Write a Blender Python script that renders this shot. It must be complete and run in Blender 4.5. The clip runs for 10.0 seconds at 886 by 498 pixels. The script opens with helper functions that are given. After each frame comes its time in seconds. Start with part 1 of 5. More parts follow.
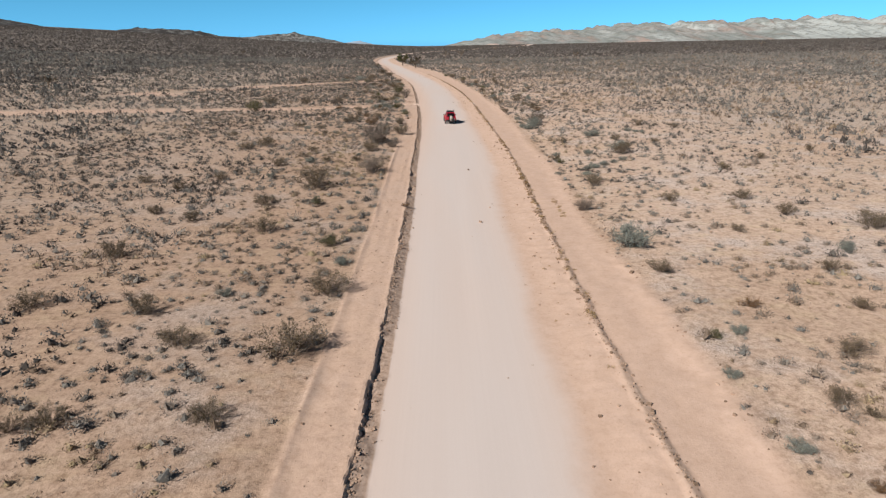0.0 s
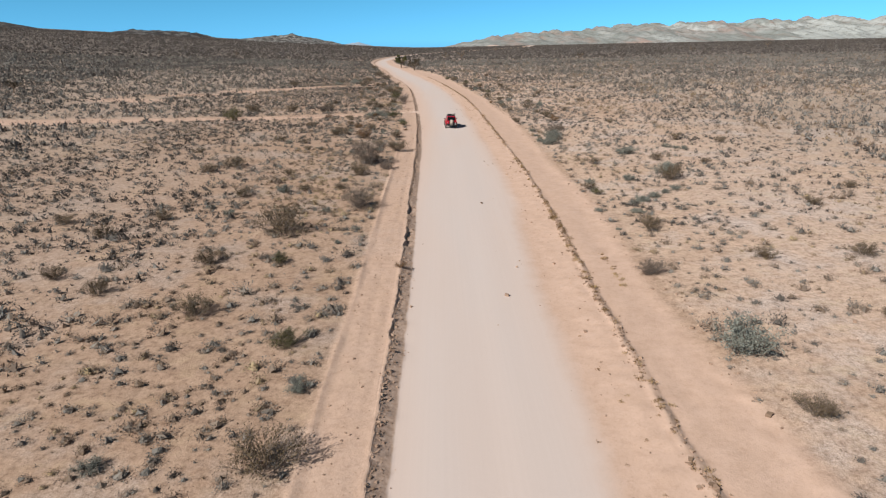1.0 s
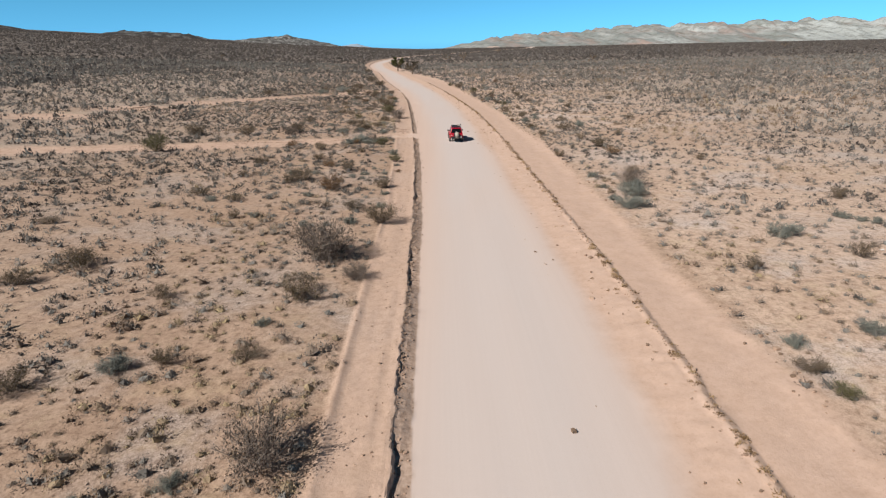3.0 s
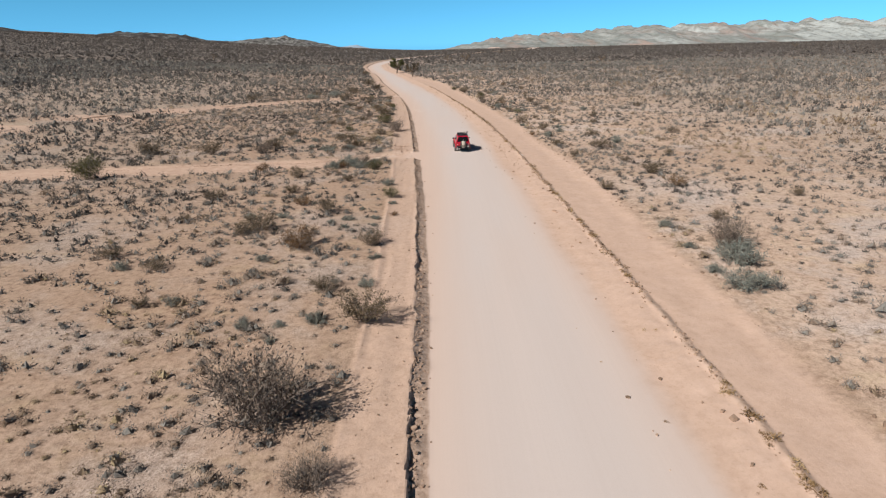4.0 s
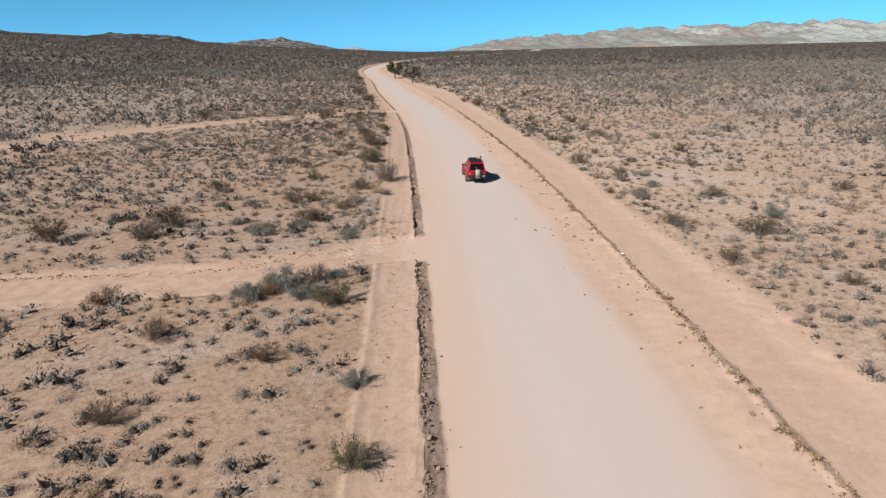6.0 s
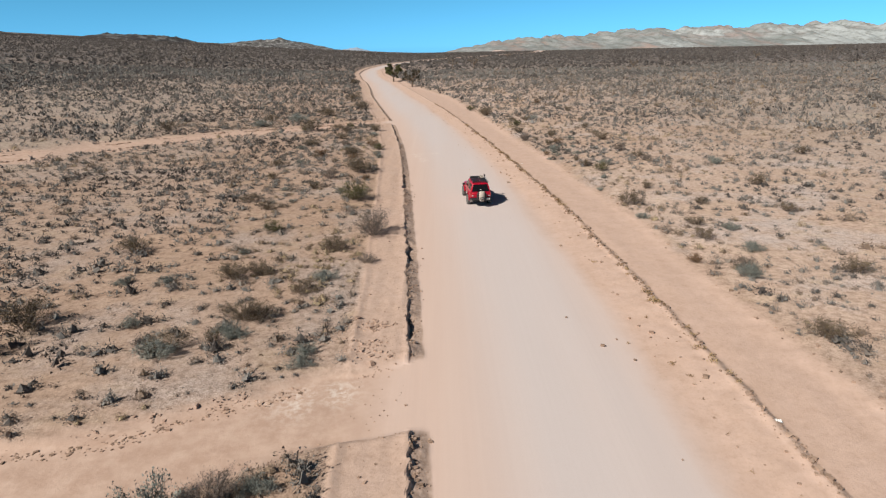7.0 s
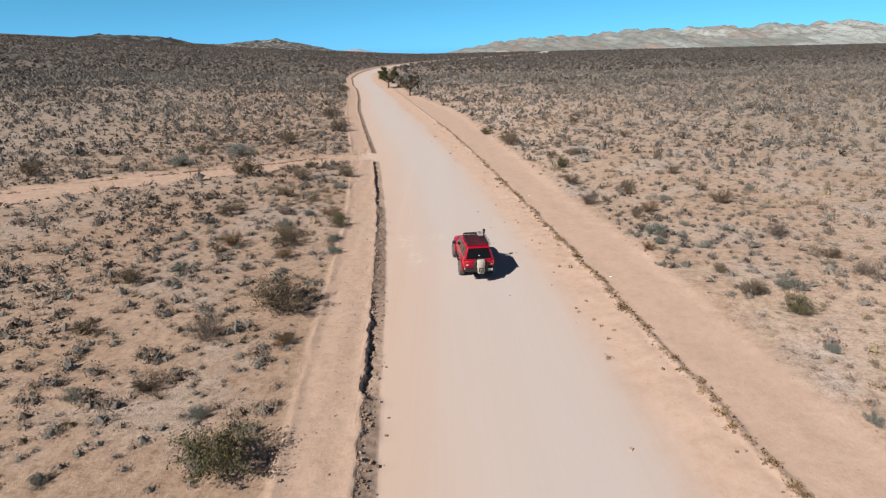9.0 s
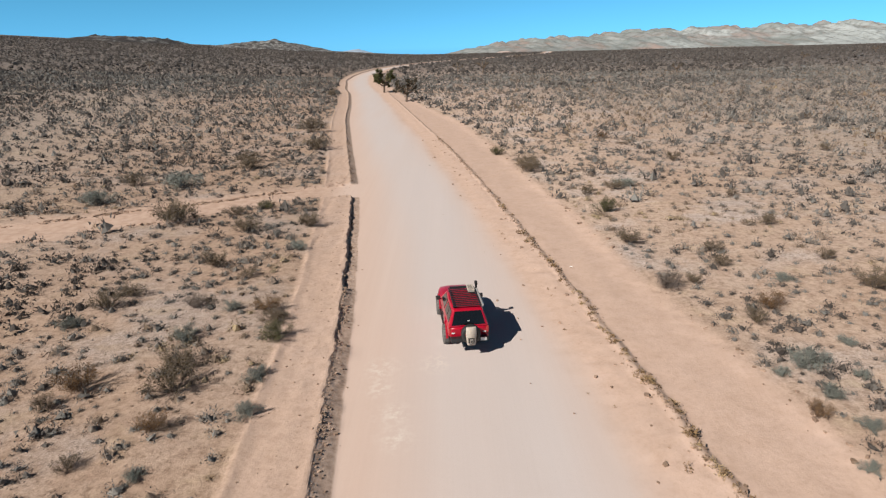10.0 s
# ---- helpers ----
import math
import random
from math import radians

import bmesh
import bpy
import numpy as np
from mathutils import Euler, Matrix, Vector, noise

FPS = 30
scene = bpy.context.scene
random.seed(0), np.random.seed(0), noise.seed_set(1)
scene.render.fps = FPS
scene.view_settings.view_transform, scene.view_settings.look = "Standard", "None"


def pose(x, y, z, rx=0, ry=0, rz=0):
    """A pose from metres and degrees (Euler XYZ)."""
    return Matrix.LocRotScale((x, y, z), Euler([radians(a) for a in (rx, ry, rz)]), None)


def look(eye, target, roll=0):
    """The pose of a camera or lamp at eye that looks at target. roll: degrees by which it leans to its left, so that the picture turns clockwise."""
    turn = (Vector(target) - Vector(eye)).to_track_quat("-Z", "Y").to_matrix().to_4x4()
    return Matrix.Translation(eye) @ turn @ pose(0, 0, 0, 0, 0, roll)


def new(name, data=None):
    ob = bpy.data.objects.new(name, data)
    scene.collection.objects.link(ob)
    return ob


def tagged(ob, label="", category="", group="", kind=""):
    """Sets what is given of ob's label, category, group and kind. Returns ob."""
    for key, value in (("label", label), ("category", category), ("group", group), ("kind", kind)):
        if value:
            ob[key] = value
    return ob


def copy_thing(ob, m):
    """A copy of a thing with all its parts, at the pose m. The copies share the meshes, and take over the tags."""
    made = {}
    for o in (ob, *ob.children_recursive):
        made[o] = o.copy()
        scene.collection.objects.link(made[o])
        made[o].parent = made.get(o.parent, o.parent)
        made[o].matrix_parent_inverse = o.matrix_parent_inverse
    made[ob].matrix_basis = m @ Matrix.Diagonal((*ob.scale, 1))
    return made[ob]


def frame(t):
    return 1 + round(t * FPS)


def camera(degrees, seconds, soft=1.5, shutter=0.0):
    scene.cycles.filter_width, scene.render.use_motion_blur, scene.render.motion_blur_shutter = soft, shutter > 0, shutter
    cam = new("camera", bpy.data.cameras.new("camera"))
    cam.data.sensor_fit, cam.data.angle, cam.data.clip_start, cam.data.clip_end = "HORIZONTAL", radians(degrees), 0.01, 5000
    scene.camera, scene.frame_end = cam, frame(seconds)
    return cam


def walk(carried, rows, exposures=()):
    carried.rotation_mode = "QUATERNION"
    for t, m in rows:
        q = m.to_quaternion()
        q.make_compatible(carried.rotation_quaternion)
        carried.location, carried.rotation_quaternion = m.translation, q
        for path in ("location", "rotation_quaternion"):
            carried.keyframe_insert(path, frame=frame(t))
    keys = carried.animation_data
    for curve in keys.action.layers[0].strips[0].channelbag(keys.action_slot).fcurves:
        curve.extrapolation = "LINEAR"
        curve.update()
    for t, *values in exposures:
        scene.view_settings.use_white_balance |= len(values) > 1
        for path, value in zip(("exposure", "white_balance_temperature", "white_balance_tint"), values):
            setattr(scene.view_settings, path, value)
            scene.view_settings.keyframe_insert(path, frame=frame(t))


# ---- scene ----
cam = camera(74.0, 10.0, soft=1.2, shutter=0.06)
PATH = [
    (0, (0.219, 0.224, 13.212), (0.159, 19.054, 6.482), -1.1),
    (0.5, (-0.074, 7.196, 13.136), (-0.114, 26.026, 6.416), -1.1),
    (1, (-0.349, 14.558, 12.971), (-0.389, 33.398, 6.281), -1.2),
    (1.5, (-0.570, 22.290, 12.839), (-0.600, 41.140, 6.149), -1.2),
    (2, (-0.803, 30.208, 12.717), (-0.813, 49.068, 6.047), -1.2),
    (2.5, (-1.103, 38.253, 12.626), (-1.103, 57.113, 5.966), -1.2),
    (4, (-2.243, 63.148, 12.227), (-2.243, 82.018, 5.607), -1.3),
    (4.5, (-2.685, 71.757, 12.056), (-2.675, 90.637, 5.446), -1.2),
    (5, (-3.072, 80.282, 11.979), (-3.062, 99.162, 5.389), -1.3),
    (5.5, (-3.404, 88.630, 11.952), (-3.394, 107.520, 5.372), -1.3),
    (7, (-4.013, 113.199, 11.975), (-4.023, 132.099, 5.435), -1.2),
    (7.5, (-4.136, 121.483, 11.956), (-4.146, 140.383, 5.426), -1.2),
    (8, (-4.250, 129.704, 11.982), (-4.280, 148.604, 5.452), -1.2),
    (8.5, (-4.308, 137.869, 11.889), (-4.358, 156.779, 5.369), -1.3),
    (9, (-4.329, 146.176, 11.851), (-4.399, 165.086, 5.331), -1.3),
    (9.5, (-4.316, 154.607, 11.795), (-4.396, 173.517, 5.275), -1.3),
    (10, (-4.220, 163.093, 11.753), (-4.330, 182.003, 5.253), -1.4),
]
walk(cam, [(t, look(eye, target, roll)) for t, eye, target, roll in PATH])

# ---------------------------------------------------------------- light
SUN_FROM = Vector((-0.90, -0.75, 1.0)).normalized()
world = bpy.data.worlds.new("desert_sky")
scene.world = world
world.use_nodes = True
wn = world.node_tree.nodes
wl = world.node_tree.links
sky = wn.new("ShaderNodeTexSky")
sky.sky_type = "NISHITA"
sky.sun_disc = False
sky.sun_elevation = math.asin(SUN_FROM.z)
sky.sun_rotation = math.atan2(SUN_FROM.x, SUN_FROM.y)
sky.altitude = 3500
sky.air_density = 1.0
sky.dust_density = 0.0
sky.ozone_density = 1.5
grey = wn.new("ShaderNodeRGBToBW")
blue = wn.new("ShaderNodeMix")
blue.data_type, blue.blend_type = "RGBA", "MULTIPLY"
blue.inputs[0].default_value = 1.0
blue.inputs[7].default_value = (0.20, 1.11, 2.0, 1)
tone = wn.new("ShaderNodeMix")
tone.data_type = "RGBA"
tone.inputs[0].default_value = 0.85
wl.new(sky.outputs[0], grey.inputs[0])
wl.new(grey.outputs[0], blue.inputs[6])
wl.new(sky.outputs[0], tone.inputs[6])
wl.new(blue.outputs[2], tone.inputs[7])
up_way = wn.new("ShaderNodeTexCoord")
split = wn.new("ShaderNodeSeparateXYZ")
deep = wn.new("ShaderNodeValToRGB")
stops = deep.color_ramp.elements
for place, level in ((0.09, 1.22), (0.20, 0.9), (0.7, 0.3)):
    stop = stops.new(place)
    stop.color = (level, level, level, 1)
stops[0].color, stops[-1].color = (1, 1, 1, 1), (0.25, 0.25, 0.25, 1)
high = wn.new("ShaderNodeMix")
high.data_type, high.blend_type = "RGBA", "MULTIPLY"
high.inputs[0].default_value = 1.0
wl.new(up_way.outputs["Generated"], split.inputs[0])
wl.new(split.outputs[2], deep.inputs[0])
wl.new(tone.outputs[2], high.inputs[6])
wl.new(deep.outputs[0], high.inputs[7])
pure = wn.new("ShaderNodeMapRange")
pure.interpolation_type = "SMOOTHSTEP"
pure.inputs["From Min"].default_value, pure.inputs["From Max"].default_value = 0.12, 0.36
pure.inputs["To Min"].default_value, pure.inputs["To Max"].default_value = 0.85, 0.0
wl.new(split.outputs[2], pure.inputs["Value"])
wl.new(pure.outputs[0], tone.inputs[0])
wl.new(high.outputs[2], wn["Background"].inputs[0])
wn["Background"].inputs[1].default_value = 0.058
sun = new("sun", bpy.data.lights.new("sun", "SUN"))
sun.data.energy = 5.0
sun.data.angle = radians(0.55)
sun.data.color = (1.0, 0.93, 0.84)
sun.matrix_world = look(SUN_FROM * 100, (0, 0, 0))
scene.view_settings.exposure = 0.2


# ---------------------------------------------------------------- material tools
def material(name):
    m = bpy.data.materials.new(name)
    m.use_nodes = True
    return m, m.node_tree.nodes, m.node_tree.links, m.node_tree.nodes["Principled BSDF"]


def noise_node(n, l, scale, detail=4.0, rough=0.6, vector=None, squash=None):
    """A noise texture in metres of the object's own space."""
    t = n.new("ShaderNodeTexNoise")
    t.inputs["Scale"].default_value = scale
    t.inputs["Detail"].default_value = detail
    t.inputs["Roughness"].default_value = rough
    if vector is None:
        c = n.new("ShaderNodeTexCoord")
        vector = c.outputs["Object"]
    if squash:
        mp = n.new("ShaderNodeMapping")
        mp.inputs["Scale"].default_value = squash
        l.new(vector, mp.inputs["Vector"])
        vector = mp.outputs["Vector"]
    l.new(vector, t.inputs["Vector"])
    return t.outputs["Fac"]


def ramp(n, l, fac, stops):
    r = n.new("ShaderNodeValToRGB")
    e = r.color_ramp.elements
    while len(e) < len(stops):
        e.new(0.5)
    for el, (p, c) in zip(e, stops):
        el.position = p
        el.color = (*c, 1) if len(c) == 3 else c
    l.new(fac, r.inputs[0])
    return r.outputs[0]


def mix(n, l, fac, a, b, blend="MIX"):
    m = n.new("ShaderNodeMix")
    m.data_type = "RGBA"
    m.blend_type = blend
    for sock, v in ((m.inputs[0], fac), (m.inputs[6], a), (m.inputs[7], b)):
        if isinstance(v, (int, float)):
            sock.default_value = v
        elif isinstance(v, tuple):
            sock.default_value = (*v, 1)
        else:
            l.new(v, sock)
    return m.outputs[2]


def bump(n, l, height, strength, distance, base=None):
    b = n.new("ShaderNodeBump")
    b.inputs["Strength"].default_value = strength
    b.inputs["Distance"].default_value = distance
    l.new(height, b.inputs["Height"])
    if base is not None:
        l.new(base, b.inputs["Normal"])
    return b.outputs[0]


def attribute(n, name):
    a = n.new("ShaderNodeAttribute")
    a.attribute_name = name
    return a


def maths(n, l, op, a, b=0.0):
    m = n.new("ShaderNodeMath")
    m.operation = op
    m.use_clamp = False
    for sock, v in ((m.inputs[0], a), (m.inputs[1], b)):
        if isinstance(v, (int, float)):
            sock.default_value = v
        else:
            l.new(v, sock)
    return m.outputs[0]


def ground_material():
    m, n, l, bsdf = material("desert_ground")
    big = noise_node(n, l, 0.05, 5, 0.6)
    mid = noise_node(n, l, 0.9, 6, 0.65)
    fine = noise_node(n, l, 9.0, 5, 0.7)
    grit = noise_node(n, l, 38.0, 3, 0.7)
    soil = ramp(n, l, big, [(0.3, SOIL_A), (0.5, SOIL_B), (0.7, SOIL_C)])
    soil = mix(n, l, ramp(n, l, mid, [(0.35, (0, 0, 0)), (0.72, (1, 1, 1))]), soil, mix(n, l, 1.0, soil, (0.84, 0.80, 0.78), "MULTIPLY"))
    soil = mix(n, l, ramp(n, l, fine, [(0.52, (0, 0, 0)), (0.66, (0.9, 0.9, 0.9))]), soil, (0.29, 0.205, 0.15))
    # grey gravelly pans, straw-coloured patches of old grass, and mottling a hand across
    grain = noise_node(n, l, 15.0, 4, 0.8)
    gravel = ramp(n, l, grain, [(0.38, (0.20, 0.165, 0.15)), (0.5, (0.41, 0.335, 0.295)), (0.64, (0.53, 0.45, 0.405))])
    soil = mix(n, l, ramp(n, l, noise_node(n, l, 0.13, 5, 0.65), [(0.50, (0, 0, 0)), (0.63, (0.75, 0.75, 0.75))]), soil, gravel)
    soil = mix(n, l, ramp(n, l, noise_node(n, l, 0.4, 5, 0.7, squash=(0.8, 1.3, 1.0)), [(0.54, (0, 0, 0)), (0.68, (0.4, 0.4, 0.4))]), soil, (0.43, 0.33, 0.22))
    mottle = noise_node(n, l, 2.7, 5, 0.78)
    soil = mix(n, l, 1.0, soil, ramp(n, l, mottle, [(0.38, (0.70, 0.665, 0.635)), (0.49, (0.98, 0.98, 0.98)), (0.60, (1.12, 1.12, 1.12))]), "MULTIPLY")
    soil = mix(n, l, 1.0, soil, ramp(n, l, grain, [(0.36, (0.80, 0.78, 0.76)), (0.48, (1.0, 1.0, 1.0)), (0.64, (1.06, 1.06, 1.06))]), "MULTIPLY")
    soil = mix(n, l, attribute(n, "pale").outputs["Fac"], soil, mix(n, l, 1.0, soil, (1.31, 1.37, 1.44), "MULTIPLY"))
    sand = ramp(n, l, mid, [(0.3, SAND_A), (0.7, SAND_B)])
    sand = mix(n, l, ramp(n, l, fine, [(0.54, (0, 0, 0)), (0.74, (0.5, 0.5, 0.5))]), sand, (0.36, 0.25, 0.18))
    sand = mix(n, l, 1.0, sand, ramp(n, l, mottle, [(0.34, (0.92, 0.905, 0.89)), (0.5, (1.0, 1.0, 1.0)), (0.62, (1.04, 1.04, 1.04))]), "MULTIPLY")
    streak = noise_node(n, l, 1.0, 5, 0.6, squash=(1.1, 0.03, 1.0))
    grader = noise_node(n, l, 1.0, 4, 0.7, squash=(9.0, 0.06, 1.0))
    road = ramp(n, l, streak, [(0.3, ROAD_A), (0.7, ROAD_B)])
    road = mix(n, l, attribute(n, "worn").outputs["Fac"], road, ROAD_C)
    road = mix(n, l, 1.0, road, ramp(n, l, grader, [(0.36, (0.989, 0.988, 0.987)), (0.62, (1.006, 1.006, 1.006))]), "MULTIPLY")
    road = mix(n, l, ramp(n, l, grit, [(0.55, (0, 0, 0)), (0.8, (0.25, 0.25, 0.25))]), road, (0.36, 0.27, 0.21))
    # dry grass litter between the bushes away from the road
    litter_tone = ramp(n, l, mottle, [(0.37, (0.20, 0.165, 0.142)), (0.5, (0.34, 0.282, 0.24)), (0.62, (0.45, 0.385, 0.33))])
    straw = ramp(n, l, noise_node(n, l, 0.09, 5, 0.65), [(0.52, (0, 0, 0)), (0.62, (0.55, 0.55, 0.55))])
    litter_tone = mix(n, l, straw, litter_tone, ramp(n, l, mottle, [(0.37, (0.32, 0.26, 0.195)), (0.6, (0.51, 0.435, 0.35))]))
    soil = mix(n, l, attribute(n, "dry").outputs["Fac"], soil, litter_tone)
    col = mix(n, l, attribute(n, "sandy").outputs["Fac"], soil, sand)
    rw = maths(n, l, "MULTIPLY_ADD", mid, 0.5)
    rw.node.inputs[2].default_value = -0.25
    edge = maths(n, l, "ADD", attribute(n, "roadway").outputs["Fac"], rw)
    col = mix(n, l, ramp(n, l, edge, [(0.15, (0, 0, 0)), (0.85, (1, 1, 1))]), col, road)
    track = ramp(n, l, noise_node(n, l, 1.6, 5, 0.6), [(0.35, (0.44, 0.305, 0.235)), (0.65, (0.55, 0.405, 0.325))])
    col = mix(n, l, attribute(n, "track").outputs["Fac"], col, track)
    scuff = ramp(n, l, noise_node(n, l, 3.2, 4, 0.7), [(0.45, (0, 0, 0)), (0.6, (1, 1, 1))])
    col = mix(n, l, maths(n, l, "MULTIPLY", attribute(n, "scuffed").outputs["Fac"], scuff), col, (0.67, 0.59, 0.525))
    clod = ramp(n, l, noise_node(n, l, 4.5, 5, 0.7), [(0.36, (0.285, 0.205, 0.16)), (0.52, (0.42, 0.31, 0.25)), (0.66, (0.49, 0.372, 0.305))])
    col = mix(n, l, attribute(n, "clods").outputs["Fac"], col, clod)
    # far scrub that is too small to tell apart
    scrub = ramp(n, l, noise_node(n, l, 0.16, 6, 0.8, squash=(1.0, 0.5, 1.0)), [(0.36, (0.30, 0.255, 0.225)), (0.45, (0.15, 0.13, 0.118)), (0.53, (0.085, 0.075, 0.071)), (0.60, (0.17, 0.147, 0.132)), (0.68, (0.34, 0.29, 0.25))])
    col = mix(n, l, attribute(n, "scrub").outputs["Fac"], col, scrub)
    l.new(col, bsdf.inputs["Base Color"])
    bsdf.inputs["Roughness"].default_value = 0.95
    bsdf.inputs["Specular IOR Level"].default_value = 0.15
    rough_ground = maths(n, l, "MULTIPLY_ADD", attribute(n, "roadway").outputs["Fac"], -0.42)
    rough_ground.node.inputs[2].default_value = 0.5
    calm = maths(n, l, "MULTIPLY_ADD", attribute(n, "sandy").outputs["Fac"], -0.30)
    l.new(rough_ground, calm.node.inputs[2])
    rough_ground = maths(n, l, "MAXIMUM", calm, 0.06)
    b1 = bump(n, l, mid, 0.35, 0.10)
    b4 = bump(n, l, mottle, 0.45, 0.06, b1)
    b2 = bump(n, l, fine, 0.45, 0.05, b4)
    b3 = bump(n, l, grit, 0.3, 0.012, b2)
    for b in (b1, b2, b3, b4):
        l.new(rough_ground, b.node.inputs["Strength"])
    l.new(b3, bsdf.inputs["Normal"])
    return m


SOIL_A, SOIL_B, SOIL_C = (0.405, 0.288, 0.213), (0.44, 0.324, 0.25), (0.45, 0.35, 0.29)
SAND_A, SAND_B = (0.505, 0.362, 0.286), (0.56, 0.41, 0.335)
ROAD_A, ROAD_B, ROAD_C = (0.575, 0.435, 0.367), (0.595, 0.462, 0.395), (0.56, 0.495, 0.474)


def foliage_material(name, stops, rough=0.8, var=0.35):
    """Dry desert leaves: the colour runs over the stops from plant to plant and leaf to leaf."""
    m, n, l, bsdf = material(name)
    t = attribute(n, "tint").outputs["Fac"]
    spot = noise_node(n, l, 3.0, 3, 0.6)
    k = maths(n, l, "MULTIPLY_ADD", spot, var)
    k.node.inputs[2].default_value = -var / 2
    info = n.new("ShaderNodeObjectInfo")
    r = maths(n, l, "MULTIPLY_ADD", info.outputs["Random"], 0.3)
    r.node.inputs[2].default_value = -0.15
    l.new(ramp(n, l, maths(n, l, "ADD", maths(n, l, "ADD", t, k), r), stops), bsdf.inputs["Base Color"])
    bsdf.inputs["Roughness"].default_value = rough
    bsdf.inputs["Specular IOR Level"].default_value = 0.2
    return m


def rock_material(name, stops, scale, dark=(0.12, 0.10, 0.09), amount=0.5):
    m, n, l, bsdf = material(name)
    col = ramp(n, l, noise_node(n, l, scale, 7, 0.65), stops)
    spots = ramp(n, l, noise_node(n, l, scale * 7, 5, 0.7), [(0.5, (0, 0, 0)), (0.68, (amount, amount, amount))])
    l.new(mix(n, l, spots, col, dark), bsdf.inputs["Base Color"])
    bsdf.inputs["Roughness"].default_value = 0.95
    bsdf.inputs["Specular IOR Level"].default_value = 0.1
    l.new(bump(n, l, noise_node(n, l, scale * 4, 6, 0.7), 0.5, 3.0), bsdf.inputs["Normal"])
    return m


def plain(name, color, rough=0.5, metal=0.0, grain=30.0, amount=0.12, coat=0.0, bumpy=0.0, spec=0.5):
    """A surface of one colour with fine wear in tone and gloss."""
    m, n, l, bsdf = material(name)
    f = noise_node(n, l, grain, 4, 0.6)
    dark = tuple(c * (1 - amount) for c in color)
    lite = tuple(min(1, c * (1 + amount)) for c in color)
    l.new(ramp(n, l, f, [(0.3, dark), (0.7, lite)]), bsdf.inputs["Base Color"])
    bsdf.inputs["Roughness"].default_value = rough
    bsdf.inputs["Metallic"].default_value = metal
    bsdf.inputs["Specular IOR Level"].default_value = spec
    bsdf.inputs["Coat Weight"].default_value = coat
    bsdf.inputs["Coat Roughness"].default_value = 0.08
    if bumpy:
        l.new(bump(n, l, f, bumpy, 0.01), bsdf.inputs["Normal"])
    return m


# ---------------------------------------------------------------- numbers of the land
LATTICE = np.random.RandomState(7).rand(256, 256)


def vnoise(x, y, shift=0):
    """Smooth noise from 0 to 1 on arrays."""
    x, y = np.asarray(x, float) + shift * 17.31, np.asarray(y, float) + shift * 41.7
    i, j = np.floor(x).astype(int), np.floor(y).astype(int)
    u, v = x - i, y - j
    u, v = u * u * (3 - 2 * u), v * v * (3 - 2 * v)
    g = lambda a, b: LATTICE[a % 256, b % 256]
    return (g(i, j) * (1 - u) + g(i + 1, j) * u) * (1 - v) + (g(i, j + 1) * (1 - u) + g(i + 1, j + 1) * u) * v


def fbm(x, y, octaves=4, shift=0):
    s, a, w = 0, 1.0, 0
    for k in range(octaves):
        s, w, a = s + a * vnoise(x * 2 ** k, y * 2 ** k, shift + k * 3), w + a, a * 0.5
    return s / w


def step(a, b, v):
    t = np.clip((v - a) / (b - a), 0, 1)
    return t * t * (3 - 2 * t)


# the road's lines: (y, x)
BANK = [(-60, -3.20), (15, -3.10), (17, -3.06), (20, -2.98), (27, -2.97), (29, -2.94), (47, -3.00), (54, -3.09), (59, -3.23), (64, -3.37), (86, -3.62), (90, -3.63), (92, -3.68), (116, -4.59), (137, -5.68), (142, -6.01), (143, -6.03), (148, -6.37), (160, -7.14), (162, -7.30), (165, -7.50), (171, -7.94), (178, -8.46), (188, -9.32), (190, -9.54), (211, -12.01), (225, -14.31), (234, -15.86), (271, -21.90), (297, -25.20), (336, -31.00), (352, -34.50), (386, -39.50), (408, -43.00), (450, -46.00), (490, -47.00), (541, -45.00), (600, -37.00), (680, -15.00), (760, 20.00), (1000, 130.00), (5000, 900.00)]
BERM = [(-60, 7.60), (15, 7.60), (34, 7.60), (42, 7.75), (60, 8.20), (80, 8.30), (92, 7.90), (111, 7.42), (126, 7.00), (139, 6.48), (156, 5.60), (172, 4.12), (185, 2.75), (193, 1.90), (202, 0.80), (216, -0.90), (236, -3.60), (264, -8.20), (297, -13.52), (336, -20.00), (386, -29.00), (450, -36.00), (541, -35.00), (600, -27.00), (680, -5.00), (760, 30.00), (1000, 140.00), (5000, 910.00)]
VERGE = [(-60, 11.3), (15, 11.3), (42, 11.4), (63, 12.1), (100, 12.1), (118, 11.8), (138, 10.5), (160, 9.8), (172, 8.6), (187, 7.0), (193, 6.2), (211, 4.5), (245, 0.8), (267, -2.7), (302, -10.6), (320, -14.3), (352, -20), (386, -26.5), (450, -34), (541, -33), (600, -25), (680, -3), (760, 32), (1000, 142), (5000, 912)]


def smooth_line(rows):
    """A line x(y) through the rows, rounded at its corners."""
    ys, xs = np.array(rows, float).T
    fine = np.arange(-60, 1100, 1.0)
    v = np.interp(fine, ys, xs)
    k = np.hanning(25)
    v2 = np.convolve(np.pad(v, 12, mode="edge"), k / k.sum(), "valid")
    v2[:14], v2[-14:] = v[:14], v[-14:]
    return lambda y: np.where(np.asarray(y) < 1090, np.interp(y, fine, v2), np.interp(y, ys, xs))


